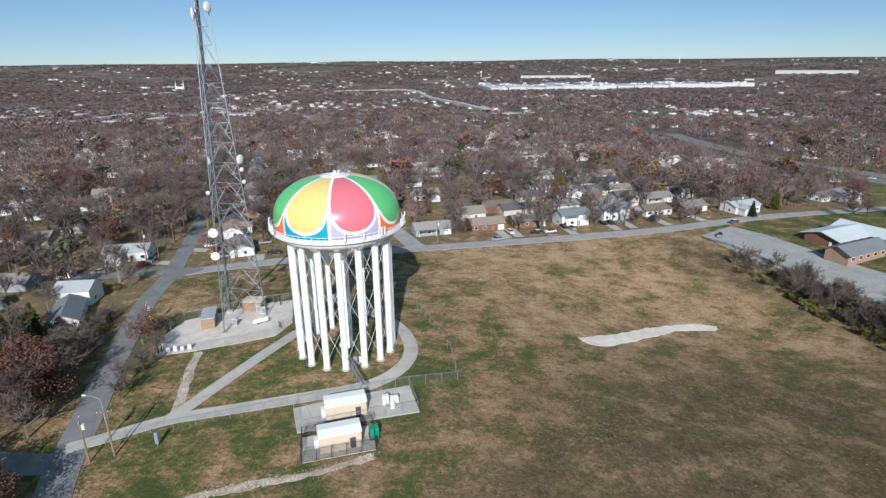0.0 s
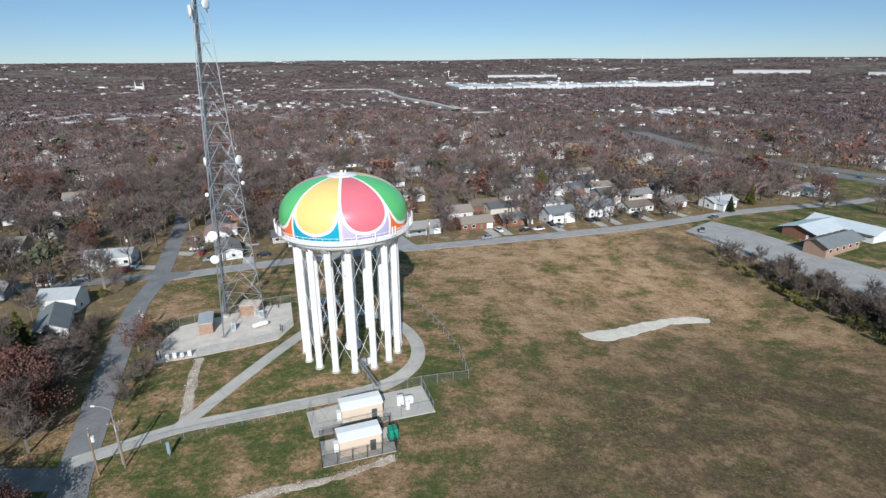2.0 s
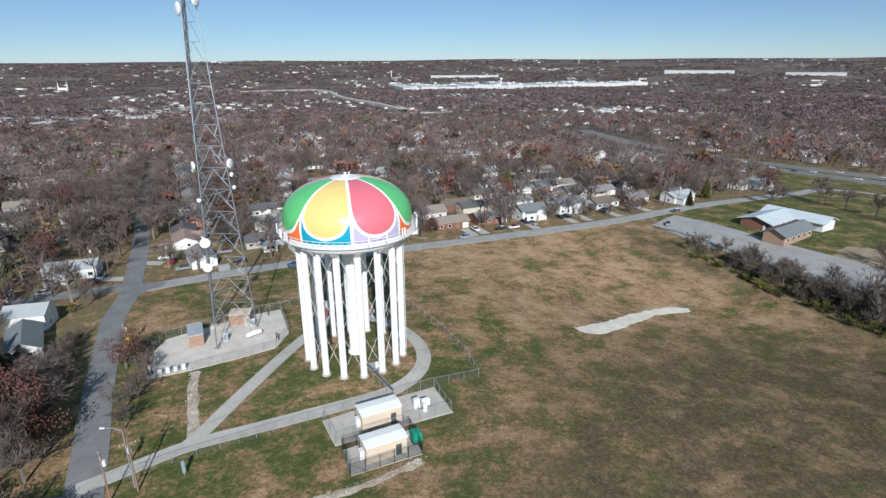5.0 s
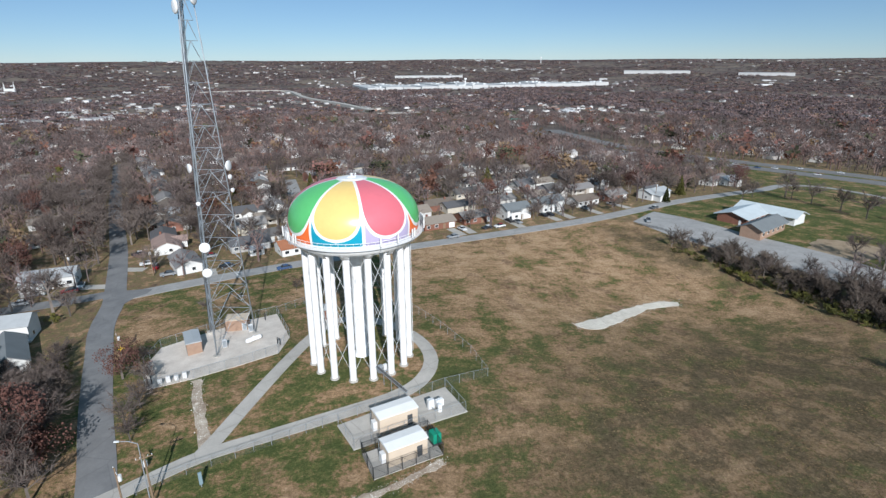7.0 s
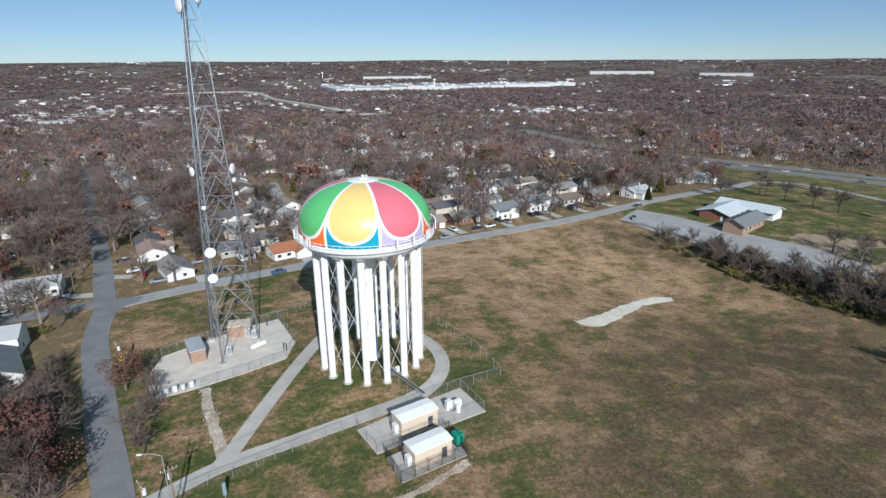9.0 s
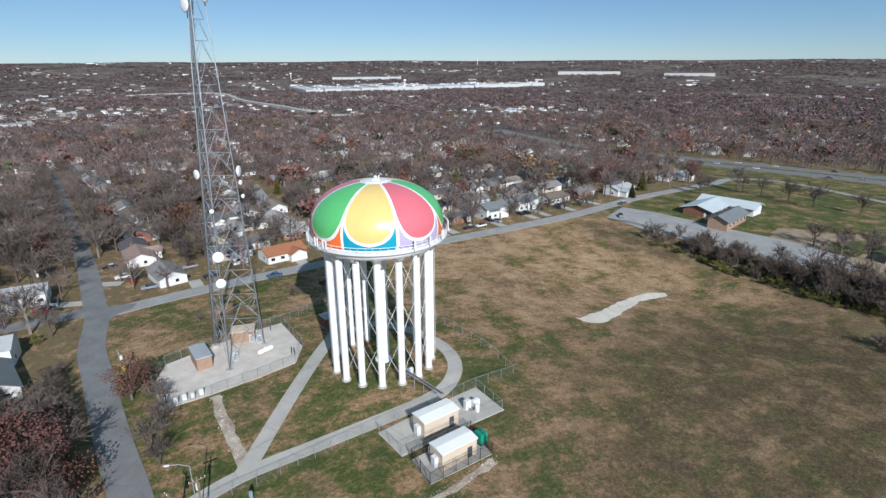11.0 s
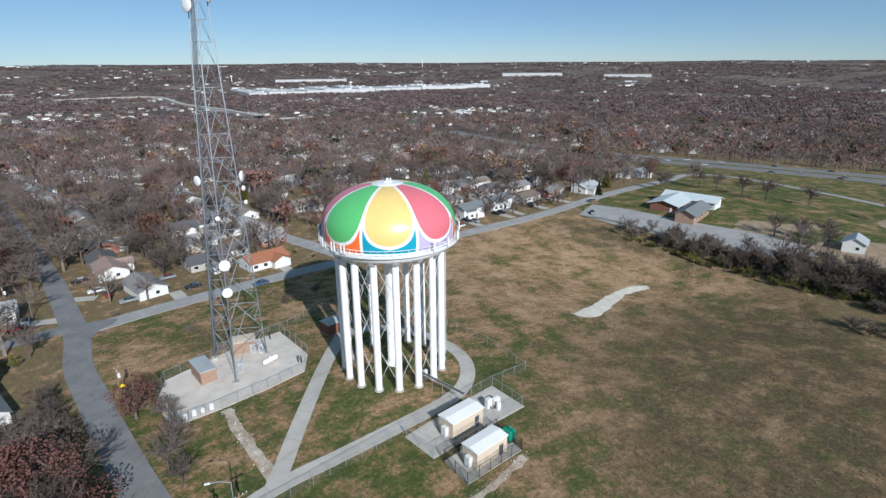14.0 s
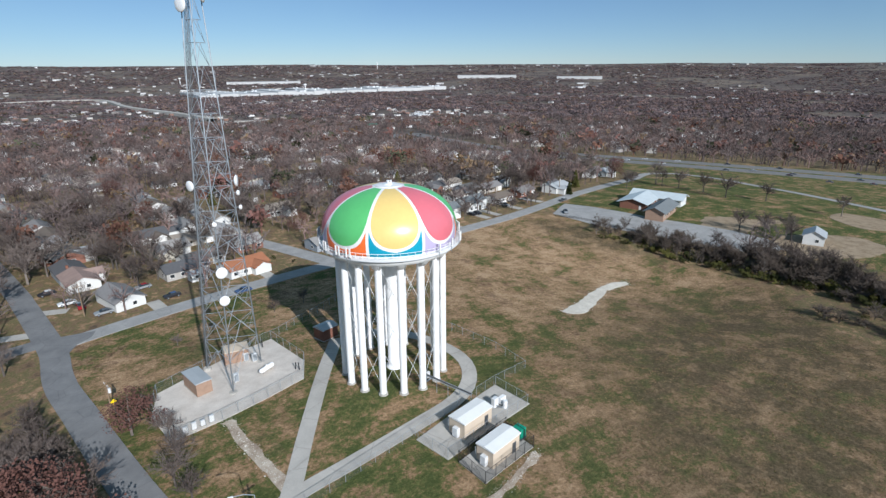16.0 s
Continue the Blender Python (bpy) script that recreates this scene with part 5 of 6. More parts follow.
# ---- school and barn ----
def school():
    ob = thing("school", pose(135, 186, h(141, 184) + 0.3, 0, 0, 24) @ Matrix.Scale(0.94, 4), "low red brick school with a pale metal roof", "school")

    def gable(x0, y0, x1, y1, z, rise, thick=0.25):
        """A low gabled roof with its ridge along x."""
        bm = bmesh.new()
        ym = (y0 + y1) / 2
        outline = ((y0, z), (ym, z + rise), (y1, z), (y1, z - thick), (ym, z + rise - thick), (y0, z - thick))
        a, b = [[bm.verts.new((x, p, q)) for p, q in outline] for x in (x0, x1)]
        for i in range(6):
            k = (i + 1) % 6
            bm.faces.new((a[i], a[k], b[k], b[i]))
        for s in (a, b):
            bm.faces.new((s[0], s[1], s[4], s[5])), bm.faces.new((s[1], s[2], s[3], s[4]))
        bmesh.ops.recalc_face_normals(bm, faces=bm.faces[:])
        return bm

    def end(x0, y0, x1, y1, z, rise):
        """Walls with gable ends, ridge along x."""
        bm = bmesh.new()
        ym = (y0 + y1) / 2
        a, b = [[bm.verts.new((x, p, q)) for p, q in ((y0, -2.5), (y1, -2.5), (y1, z), (ym, z + rise), (y0, z))] for x in (x0, x1)]
        for i in range(5):
            k = (i + 1) % 5
            bm.faces.new((a[i], a[k], b[k], b[i]))
        bm.faces.new(a), bm.faces.new(b)
        bmesh.ops.recalc_face_normals(bm, faces=bm.faces[:])
        return bm

    turn = Matrix.Translation((23, 0, 0)) @ Matrix.Rotation(radians(-90), 4, "Z")
    part("wall", end(0, -6.2, 20, 6.2, 2.9, 1.8), BRICK, ob, "red brick wall")
    part("roof", gable(-1.2, -7.6, 22.99, 7.6, 2.95, 2.2), SCHOOL_ROOF, ob, "pale blue-grey metal roof")
    bm = end(-6.0, -5.2, 18, 5.2, 2.9, 1.6)
    bm.transform(turn)
    part("wing", bm, WHITE_SIDING, ob, "white-walled wing")
    bm = gable(-7.6, -6.3, 19.2, 6.3, 3.0, 2.24)
    bm.transform(turn)
    part("wing_roof", bm, SCHOOL_ROOF, ob, "pale blue-grey metal roof")
    part("annex", end(-14, -18.4, 7.5, -10.4, 3.4, 1.9), TAN_BRICK, ob, "tan brick annex")
    part("annex_roof", gable(-15, -19.6, 8.5, -9.2, 3.35, 2.4), SLATE_ROOF, ob, "dark grey shingle roof")
    for i in range(5):
        x = -11.5 + 4.2 * i
        win = part("window", boxed(x - 0.8, -18.48, 0.9, x + 0.8, -18.4, 2.3), TRIM, ob, "white-framed window")
        part("pane", boxed(x - 0.7, -18.5, 1.0, x + 0.7, -18.481, 2.2), GLASS, win)
    for i in range(3):
        x = 3.5 + 4.5 * i
        win = part("window", boxed(x - 0.8, -6.28, 0.9, x + 0.8, -6.2, 2.3), TRIM, ob, "white-framed window")
        part("pane", boxed(x - 0.7, -6.3, 1.0, x + 0.7, -6.281, 2.2), GLASS, win)
        part("post", boxed(x + 2.1, -7.3, -2.0, x + 2.3, -7.1, 2.7), TRIM, ob)
    door = part("door", boxed(-0.08, -4.2, -0.3, 0, -3.2, 1.9), TRIM, ob, "white door")
    part("handle", boxed(-0.14, -3.45, 0.7, -0.081, -3.38, 0.78), SLATE_ROOF, door)


school()
barn = house(7.5, 6.0, 3.0, 1.6, WHITE_SIDING, GREY_ROOF, "white metal barn with a grey gabled roof", None, False)
barn.name = "barn"
barn["category"], barn["group"] = "barn", "farm sheds"
barn.matrix_basis = pose(155, 117.5, h(155, 117.5), 0, 0, 25) @ Matrix.Scale(1.12, 4)


def bridge_deck():
    ob = thing("road_bridge", pose(108, 1192, h(150, 1192)), "pale concrete road bridge across the valley", "bridge")
    part("deck", boxed(0, -6, 6, 92, 6, 7.4), CONCRETE, ob)
    for x in (8, 30, 52, 74, 88):
        part("pier", boxed(x - 1, -5, -12, x + 1, 5, 6), CONCRETE, ob)


bridge_deck()


# ---- cars ----
def car():
    ob = thing("car", Matrix(), "parked family car with dark windows", "car", "parked cars")
    bm = bmesh.new()
    prof = [(-2.25, 0.35), (-2.3, 0.75), (-1.6, 0.92), (-1.0, 0.95), (1.5, 1.0), (2.2, 0.85), (2.28, 0.4)]
    left = [bm.verts.new((x, -0.88, z)) for x, z in prof]
    right = [bm.verts.new((x, 0.88, z)) for x, z in prof]
    bm.faces.new(left), bm.faces.new(right[::-1])
    for i in range(len(prof)):
        j = (i + 1) % len(prof)
        bm.faces.new((left[i], right[i], right[j], left[j]))
    part("body", bm, CAR_PAINT, ob)
    bm = bmesh.new()
    lo = [bm.verts.new(p) for p in ((-1.05, -0.8, 0.94), (1.75, -0.8, 0.97), (1.75, 0.8, 0.97), (-1.05, 0.8, 0.94))]
    hi = [bm.verts.new(p) for p in ((-0.35, -0.66, 1.42), (1.05, -0.66, 1.42), (1.05, 0.66, 1.42), (-0.35, 0.66, 1.42))]
    for i in range(4):
        bm.faces.new((lo[i], lo[(i + 1) % 4], hi[(i + 1) % 4], hi[i]))
    part("cabin_glass", bm, GLASS, ob, "dark car windows")
    part("cabin_roof", boxed(-0.38, -0.68, 1.42, 1.08, 0.68, 1.48, 0.02), CAR_PAINT, ob)
    for x in (-1.4, 1.4):
        for y in (-0.85, 0.85):
            wheel = part("wheel", rodded((x, y - 0.1, 0.33), (x, y + 0.1, 0.33), 0.33, 0.33, 14), RUBBER, ob)
            part("rim", rodded((x, y - 0.11, 0.33), (x, y + 0.11, 0.33), 0.19, 0.19, 10), STEEL, wheel)
    return ob


CAR = car()
first = True
for x, y, turn in ((-39.1, 169.8, 14), (-31.5, 188.5, 106), (-88, 199, 20), (-82.4, 187.4, 15), (-73.5, 174.6, 14), (-79, 183, 100), (-63.8, 189.5, 16), (-57, 177.2, 16), (20, 190.6, 16), (36, 199.6, 16), (41.5, 200.8, 16), (26, 200, 106), (48, 207.5, 106), (50.6, 205, 106), (65, 212.5, 106), (68, 213, 106), (88, 219.5, 106), (103, 224, 106), (-98, 168, 15), (-96.5, 172, 100), (-102, 150, 80), (-97, 137, 160), (118, 213.5, 22), (312, 350, 112), (330, 270, 112), (298, 352, 112), (372, 190, 108), (352, 235, 108), (346, 205, 108), (391, 90, 100), (318, 318, 120), (337, 352, 118), (352, 330, 116), (377, 300, 114), (398, 268, 112), (352, 262, 114), (366, 240, 112), (388, 205, 110), (430, 225, 110), (296, 372, 122), (300, 408, 104), (-108, 162, 10), (104, 196, 60)):
    lift = 0.5 if x > 290 else 0.1
    if first:
        CAR.matrix_basis = pose(x, y, h(x, y) + lift, 0, 0, turn)
        first = False
    else:
        copy_thing(CAR, pose(x, y, h(x, y) + lift, 0, 0, turn))


# ---- drives in front of the houses, far roads ----
for x, y, tx, ty in ((-31, 187, -29, 176), (22, 203, 24.5, 193), (27, 205, 29, 195), (48, 210, 50.5, 199), (66, 217, 69, 205), (73, 219, 76, 207), (88, 224, 91, 211), (104, 229, 108, 217), (-62, 177, -60, 169), (-90, 185, -82, 183), (-98, 172, -88, 170)):
    ribbon("driveway", [(x, y), ((x + tx) / 2, (y + ty) / 2), (tx, ty)], 3.4, 0.07, CONCRETE, "pale concrete driveway between a house and the road", 3.0)
ribbon("flyover", [(-430, 2330), (-260, 2390), (-110, 2330), (-40, 1900), (60, 1560), (110, 1300)], 15, 7.0, CONCRETE, "far pale concrete highway on an embankment", 30, 9.0)
apron("straw_ground", [(138, 117), (146, 127), (160, 126), (176, 112), (168, 98), (150, 100), (140, 108)], 0.08, DIRT, "pale trampled straw and dirt beside the barn", "yard", soft=True, wob=0.8)
apron("dirt_lot", [(196, 118), (214, 112), (228, 124), (224, 140), (205, 136)], 0.1, DIRT, "bare tan dirt lot beside the lawn", "dirt lot", soft=True)


def far_church():
    x, y = along(-23.8, 2850)
    ob = thing("church", pose(x, y, h(x, y), 0, 0, 20), "far white church with two slim spires", "church")
    part("nave", boxed(-16, -9, -3, 16, 9, 15), WHITE_SIDING, ob)
    for s in (-1, 1):
        part("spire", rodded((s * 16, 0, -3), (s * 16, 0, 40), 4.5, 0.3, 8), WHITE_SIDING, ob)


far_church()


def teal_shed():
    x, y = 315, 921
    ob = thing("shed", pose(x, y, h(x, y) + 3, 0, 0, 30), "far shed with a teal metal roof", "shed")
    part("wall", boxed(-9, -6, -6, 9, 6, 5), WHITE_SIDING, ob)
    part("roof", boxed(-10, -7, 5, 10, 7, 6.5, 0.3), UTILITY_GREEN, ob)


teal_shed()

# ---- trees ----
def prism(V, F, p, q, r0, r1):
    d = (q - p)
    a = d.orthogonal().normalized()
    b = d.cross(a).normalized()
    n = len(V)
    for c, r in ((p, r0), (q, r1)):
        for k in range(3):
            t = 2 * math.pi * k / 3
            V.append(c + a * r * math.cos(t) + b * r * math.sin(t))
    for k in range(3):
        F.append((n + k, n + (k + 1) % 3, n + 3 + (k + 1) % 3, n + 3 + k))


def sliver(V, F, p, q, w, rng):
    d = q - p
    side = d.cross(Vector((rng.uniform(-1, 1), rng.uniform(-1, 1), rng.uniform(-1, 1)))).normalized() * w
    n = len(V)
    V += [p - side, p + side, q]
    F.append((n, n + 1, n + 2))


def turn_to(d, spread, rng):
    r = Vector((rng.gauss(0, 1), rng.gauss(0, 1), rng.gauss(0, 1)))
    return (d.normalized() + r * spread).normalized()


def bare_tree(rng, n1, n2, n3, w, round_=0.42, solid=True, low=False):
    """A leafless tree one unit tall: (wood verts, faces), (twig verts, faces)."""
    WV, WF, TV, TF = [], [], [], []
    fork = rng.uniform(0.2, 0.3) if not low else 0.05
    top = Vector((rng.uniform(-0.03, 0.03), rng.uniform(-0.03, 0.03), fork + (0.25 if not low else 0.42)))
    prism(WV, WF, Vector((0, 0, -0.03)), Vector((0, 0, fork)), 0.026, 0.020)
    prism(WV, WF, Vector((0, 0, fork)), top, 0.020, 0.010)
    for i in range(n1):
        a = 2.4 * i + rng.uniform(-0.4, 0.4)
        up = rng.uniform(0.35, 1.5) if i % 3 else rng.uniform(1.2, 2.6)
        d = Vector((math.cos(a), math.sin(a), up)).normalized()
        p = Vector((0, 0, fork)).lerp(top, rng.uniform(0, 1))
        q = p + d * rng.uniform(0.26, 0.40) * (round_ / 0.42 if up < 1 else 1)
        (prism if solid else lambda V, F, a_, b_, r0, r1: sliver(V, F, a_, b_, r0, rng))(WV, WF, p, q, 0.012, 0.005)
        for _ in range(n2):
            s = p.lerp(q, rng.uniform(0.35, 1))
            e = turn_to(d + Vector((0, 0, 0.25)), 0.55, rng)
            t = s + e * rng.uniform(0.12, 0.22)
            sliver(TV, TF, s, t, w * 1.6, rng)
            if solid:
                sliver(TV, TF, s, t, w * 1.6, rng)
            for _ in range(n3):
                u = s.lerp(t, rng.uniform(0.2, 1))
                g = turn_to(e + Vector((0, 0, 0.2)), 0.6, rng)
                sliver(TV, TF, u, u + g * rng.uniform(0.06, 0.13), w, rng)
    return (WV, WF), (TV, TF)


def leafy_tree(rng, clumps, size, wide=0.36, low=0.25):
    """A tree that has kept its dry leaves."""
    WV, WF, TV, TF = [], [], [], []
    prism(WV, WF, Vector((0, 0, -0.03)), Vector((0, 0, 0.5)), 0.024, 0.012)
    lobes = [(Vector((rng.uniform(-0.5, 0.5) * wide * 1.3, rng.uniform(-0.5, 0.5) * wide * 1.3, rng.uniform(low + 0.15, 0.8))), rng.uniform(0.13, 0.24)) for _ in range(9)]
    for c, r in lobes:
        prism(WV, WF, Vector((0, 0, 0.3)), c, 0.009, 0.004)
    for i in range(clumps):
        c, r = lobes[i % len(lobes)]
        o = Vector((rng.gauss(0, 1), rng.gauss(0, 1), rng.gauss(0, 1))).normalized() * r * rng.uniform(0.5, 1.05)
        p = c + o
        a = Vector((rng.gauss(0, 1), rng.gauss(0, 1), rng.gauss(0, 1))).normalized()
        b = a.orthogonal().normalized()
        s = size * rng.uniform(0.6, 1.3)
        n = len(TV)
        TV += [p - a * s, p + b * s * 0.8, p + a * s, p - b * s * 0.8]
        TF.append((n, n + 1, n + 2, n + 3))
    return (WV, WF), (TV, TF)


def conifer(rng, n=420):
    WV, WF, TV, TF = [], [], [], []
    prism(WV, WF, Vector((0, 0, -0.03)), Vector((0, 0, 0.95)), 0.018, 0.004)
    for i in range(n):
        z = 0.06 + 0.92 * (i / n)
        r = 0.24 * (1 - (z - 0.06) / 0.95) + 0.01
        a = 2.399 * i
        p = Vector((0, 0, z + 0.03))
        q = Vector((math.cos(a) * r * rng.uniform(0.7, 1.15), math.sin(a) * r * rng.uniform(0.7, 1.15), z - 0.03))
        sliver(TV, TF, q, p, 0.028, rng)
        sliver(TV, TF, p.lerp(q, 0.4), q, 0.024, rng)
    return (WV, WF), (TV, TF)


def tree_thing(name, data, bark, leaf, label, category="tree", group="trees of the neighbourhood"):
    (wv, wf), (tv, tf) = data
    ob = thing(name, Matrix(), label, category, group)
    part("trunk", mesh_of("trunk", wv, wf, bark), bark, ob)
    part("crown", mesh_of("crown", tv, tf, leaf), leaf, ob)
    return ob


rng = random.Random(3)
BARE = [tree_thing("bare_tree", bare_tree(rng, 13, 9, 10, 0.0034, rd), BARK, TWIG, "leafless grey-brown broadleaf tree in winter") for rd in (0.42, 0.36, 0.48, 0.40)]
THICKET = [tree_thing("thicket_tree", bare_tree(rng, 14, 8, 8, 0.0050, 0.52, True, True), BARK, THICKET_TWIG, "tangled leafless tree in the thicket", "tree", "thicket beside the meadow") for _ in range(3)]
RUST = [tree_thing("oak_tree", leafy_tree(rng, 2400, 0.0155, 0.42, 0.15), BARK, RUSSET, "oak that has kept its russet leaves") for _ in range(2)]
OLIVE = [tree_thing("shrub", leafy_tree(rng, 500, 0.045, 0.6, 0.05), BARK, SHRUB, "low olive-green shrub at the thicket's foot", "shrub", "undergrowth beside the meadow")]
FIR = [tree_thing("conifer", conifer(rng), BARK, SHRUB, "dark evergreen conifer tree with drooping branches", "tree")]
PLACED = set()
TREE_SPOTS = []


def plant(kinds, x, y, tall, wide=1.0, r=None):
    r = r or rng
    ob = r.choice(kinds)
    if off_line(WEST_LANE, x, y) < 5.0 or off_line(WEST_STREET, x, y) < 3.6:
        return None
    m = pose(x, y, h(x, y), 0, 0, r.uniform(0, 360)) @ Matrix.Diagonal((tall * wide, tall * wide, tall, 1))
    TREE_SPOTS.append((x, y))
    if ob.name in PLACED:
        return copy_thing(ob, m @ Matrix.Diagonal((*(1 / s for s in ob.scale), 1)))
    PLACED.add(ob.name)
    ob.matrix_basis = m
    return ob


# beside the west street
for kinds, x, y, tall, wide in (
    (RUST, -68.6, 112.4, 8.6, 1.35), (BARE, -63.0, 108.2, 6.0, 1.2), (BARE, -62.2, 100.5, 7.0, 1.2), (BARE, -63.2, 95.0, 7.5, 1.1), (BARE, -65.8, 117.5, 5.0, 1.1), (BARE, -61.3, 90.5, 6.0, 1.2),
    (OLIVE, -80.5, 106, 3.2, 1.3), (OLIVE, -82.5, 112, 3.0, 1.3), (OLIVE, -81.5, 119, 2.6, 1.2), (THICKET, -80, 110, 4.5, 1.2), (THICKET, -83.5, 117, 4.0, 1.2), (THICKET, -79, 103, 5.0, 1.1), (RUST, -78.0, 92, 13, 1.1), (BARE, -75, 84, 12, 1.15), (FIR, -95.5, 108, 11, 1.3), (RUST, -84, 97, 12, 1.0), (FIR, -96, 117, 10, 1.3), (BARE, -92, 104, 13, 1.0), (RUST, -75.5, 78, 10, 1.1), (BARE, -70.5, 72, 11, 1.1), (BARE, -98, 112, 13, 1.0), (RUST, -92, 92, 14, 1.0), (BARE, -84, 84, 13, 1.1), (FIR, -92.5, 113, 9, 1.2), (BARE, -79, 66, 12, 1.1), (OLIVE, -84.5, 126, 3.0, 1.2), (RUST, -73, 62, 11, 1.1),
    (BARE, -91.5, 150, 9, 1.1), (OLIVE, -94, 146, 3.0, 1.0), (BARE, -118, 172, 12, 1.0), (BARE, -108, 193, 12, 1.0), (BARE, -95, 196, 11, 1.0), (BARE, -120, 185, 13, 1.0),
    (BARE, -58.5, 143.9, 3.2, 1.2), (BARE, -35.1, 150.1, 3.6, 1.2), (BARE, -27, 152, 5, 1.0), (OLIVE, -24, 196, 1.6, 1.2), (OLIVE, -20, 189, 1.2, 1.5),
    (BARE, 86, 211.5, 7, 1.3), (BARE, 98, 213, 9, 1.2), (BARE, 104, 217, 7, 1.3), (BARE, 78, 212, 8, 1.1), (FIR, 131, 224, 7, 1.2), (RUST, 9, 199, 6, 1.2), (BARE, 30, 203, 9, 1.1), (BARE, 59, 209, 8, 1.0),
    (BARE, 207, 233, 15, 1.1), (BARE, 187, 233, 11, 1.1), (BARE, 207, 217, 13, 1.1), (BARE, 146, 141, 11, 1.1), (BARE, 151, 134, 10, 1.1), (BARE, 154, 127, 11, 1.1), (BARE, 145, 130, 9, 1.1), (BARE, 148, 122, 10, 1.0), (BARE, 208, 202, 13, 1.1), (BARE, 204, 186, 14, 1.15), (BARE, 216, 172, 12, 1.1), (BARE, 214, 136, 11, 1.0), (BARE, 175, 226, 12, 1.1), (BARE, 204, 226, 11, 1.0), (FIR, 150, 240, 10, 1.1),
    (RUST, 126, 246, 13, 1.2), (RUST, -207, 293, 18, 1.1), (RUST, -191, 290, 15, 1.1), (RUST, -182, 281, 17, 1.0), (OLIVE, -180, 372, 14, 0.8), (RUST, -83, 281, 11, 1.0), (FIR, 62, 282, 10, 1.3), (RUST, 40, 300, 11, 1.0), (RUST, -60, 268, 9, 1.2), (RUST, -25, 520, 14, 1.4), (RUST, 395, 600, 16, 1.3),
):
    plant(kinds, x, y, tall, wide)
# the thicket between meadow and parking lot
seg = glide(HEDGE, 3.2)
for i, p in enumerate(seg):
    low = 0.78 + 0.27 * min(1.0, i / (0.45 * len(seg)))
    for k in range(11):
        o = rng.uniform(-7, 8)
        x, y = p.x + o, p.y + rng.uniform(-3, 3)
        if inside(PARKING, x, y) or not (y < 184):
            continue
        if k in (1, 3, 5, 8):
            plant(OLIVE, p.x + rng.uniform(-10, 0), y, rng.uniform(1.5, 3.2) * low, rng.uniform(1.0, 1.7))
        else:
            plant(THICKET, x, y, rng.choice((3.0, 3.5, 4.5, 5.5, 7.0, 9.0)) * low * rng.uniform(0.85, 1.15), rng.uniform(0.8, 1.2))
for x, y in ((102, 74), (97, 66), (104, 58), (108, 50), (107, 68), (112, 62), (124, 74), (126, 86), (130, 66), (138, 70), (134, 58), (145, 64), (128, 94), (122, 60), (150, 74), (142, 80)):
    plant(THICKET, x, y, rng.uniform(4, 7), 1.3)
    plant(OLIVE, x - 3, y + 2, rng.uniform(1.5, 2.6), 1.4)
brush = [(92, 84), (99, 91), (110, 97), (132, 92), (137, 58), (92, 56)]
for _ in range(48):
    x, y = rng.uniform(90, 137), rng.uniform(56, 97)
    if inside(brush, x, y):
        plant(THICKET, x, y, rng.uniform(2.0, 4.6), rng.uniform(1.6, 2.4))
for i in range(9):
    p = seg[int(len(seg) * (0.25 + 0.06 * i))]
    plant(BARE, p.x + rng.uniform(-2, 8), p.y, rng.uniform(7.0, 10.5), 1.0)
for x, y, tall in ((119, 121, 9), (123, 116, 11), (116, 113, 8), (125, 108, 10), (121, 103, 9), (128, 112, 9), (118, 128, 8), (127, 100, 9), (131, 106, 8)):
    plant(BARE, x, y, tall, 1.15)
for x, y, tall in ((-98, 114, 10), (-92, 109, 10), (-90, 99, 10), (-81, 96, 8)):
    plant(FIR, x, y, tall, 1.5)
for x, y, tall in ((-69.8, 70, 9), (-71.5, 78, 10), (-73.2, 86, 10), (-75.6, 94, 11), (-66.5, 62, 9), (-64, 56, 9), (-60, 50, 9)):
    plant(RUST if y < 88 else BARE, x, y, tall, 1.3)
for x, y, tall in ((-52, 55, 8), (-46, 53, 7), (-76.5, 95, 9), (-89, 98, 12), (-79.5, 88, 12), (-87, 90, 13), (-95, 98, 13), (-72, 80, 10), (-80, 76, 12), (-90, 80, 13), (-76, 70, 11), (-84, 68, 12), (-100, 104, 12), (-103, 122, 9), (-68, 66, 9), (-69, 58, 12), (-72, 54, 12), (-54, 41, 12), (-48, 42, 10), (-41, 44, 9)):
    plant(BARE if tall != 13 else RUST + BARE, x, y, tall, 1.15)
for x, y, tall in ((-66, 52, 12), (-61, 46, 12), (-57, 42, 12), (-70, 60, 10), (-64.5, 57, 9), (-48, 39, 9), (-42, 38, 9), (-60.8, 56, 11), (-63, 61, 9), (-59.0, 50, 12), (-67.5, 64, 9)):
    plant(RUST, x, y, tall, 1.2)
# the dark belt of trees west of the street
belt = random.Random(44)
for _ in range(46):
    x, y = belt.uniform(-102, -70), belt.uniform(80, 102)
    if off_line(WEST_STREET, x, y) < 6.5:
        continue
    kinds, tall = belt.choice(((BARE, 9.5), (BARE, 8.5), (RUST, 8.5), (THICKET, 4.5), (OLIVE, 2.8), (FIR, 7.5)))
    plant(kinds, x, y, tall * belt.uniform(0.85, 1.15), belt.uniform(1.0, 1.3), belt)
for _ in range(22):
    x, y = belt.uniform(-96, -77), belt.uniform(101, 119)
    if off_line(WEST_STREET, x, y) > 5.0:
        plant(belt.choice((BARE, BARE, THICKET)), x, y, belt.uniform(4.2, 6.8), belt.uniform(1.2, 1.5), belt)
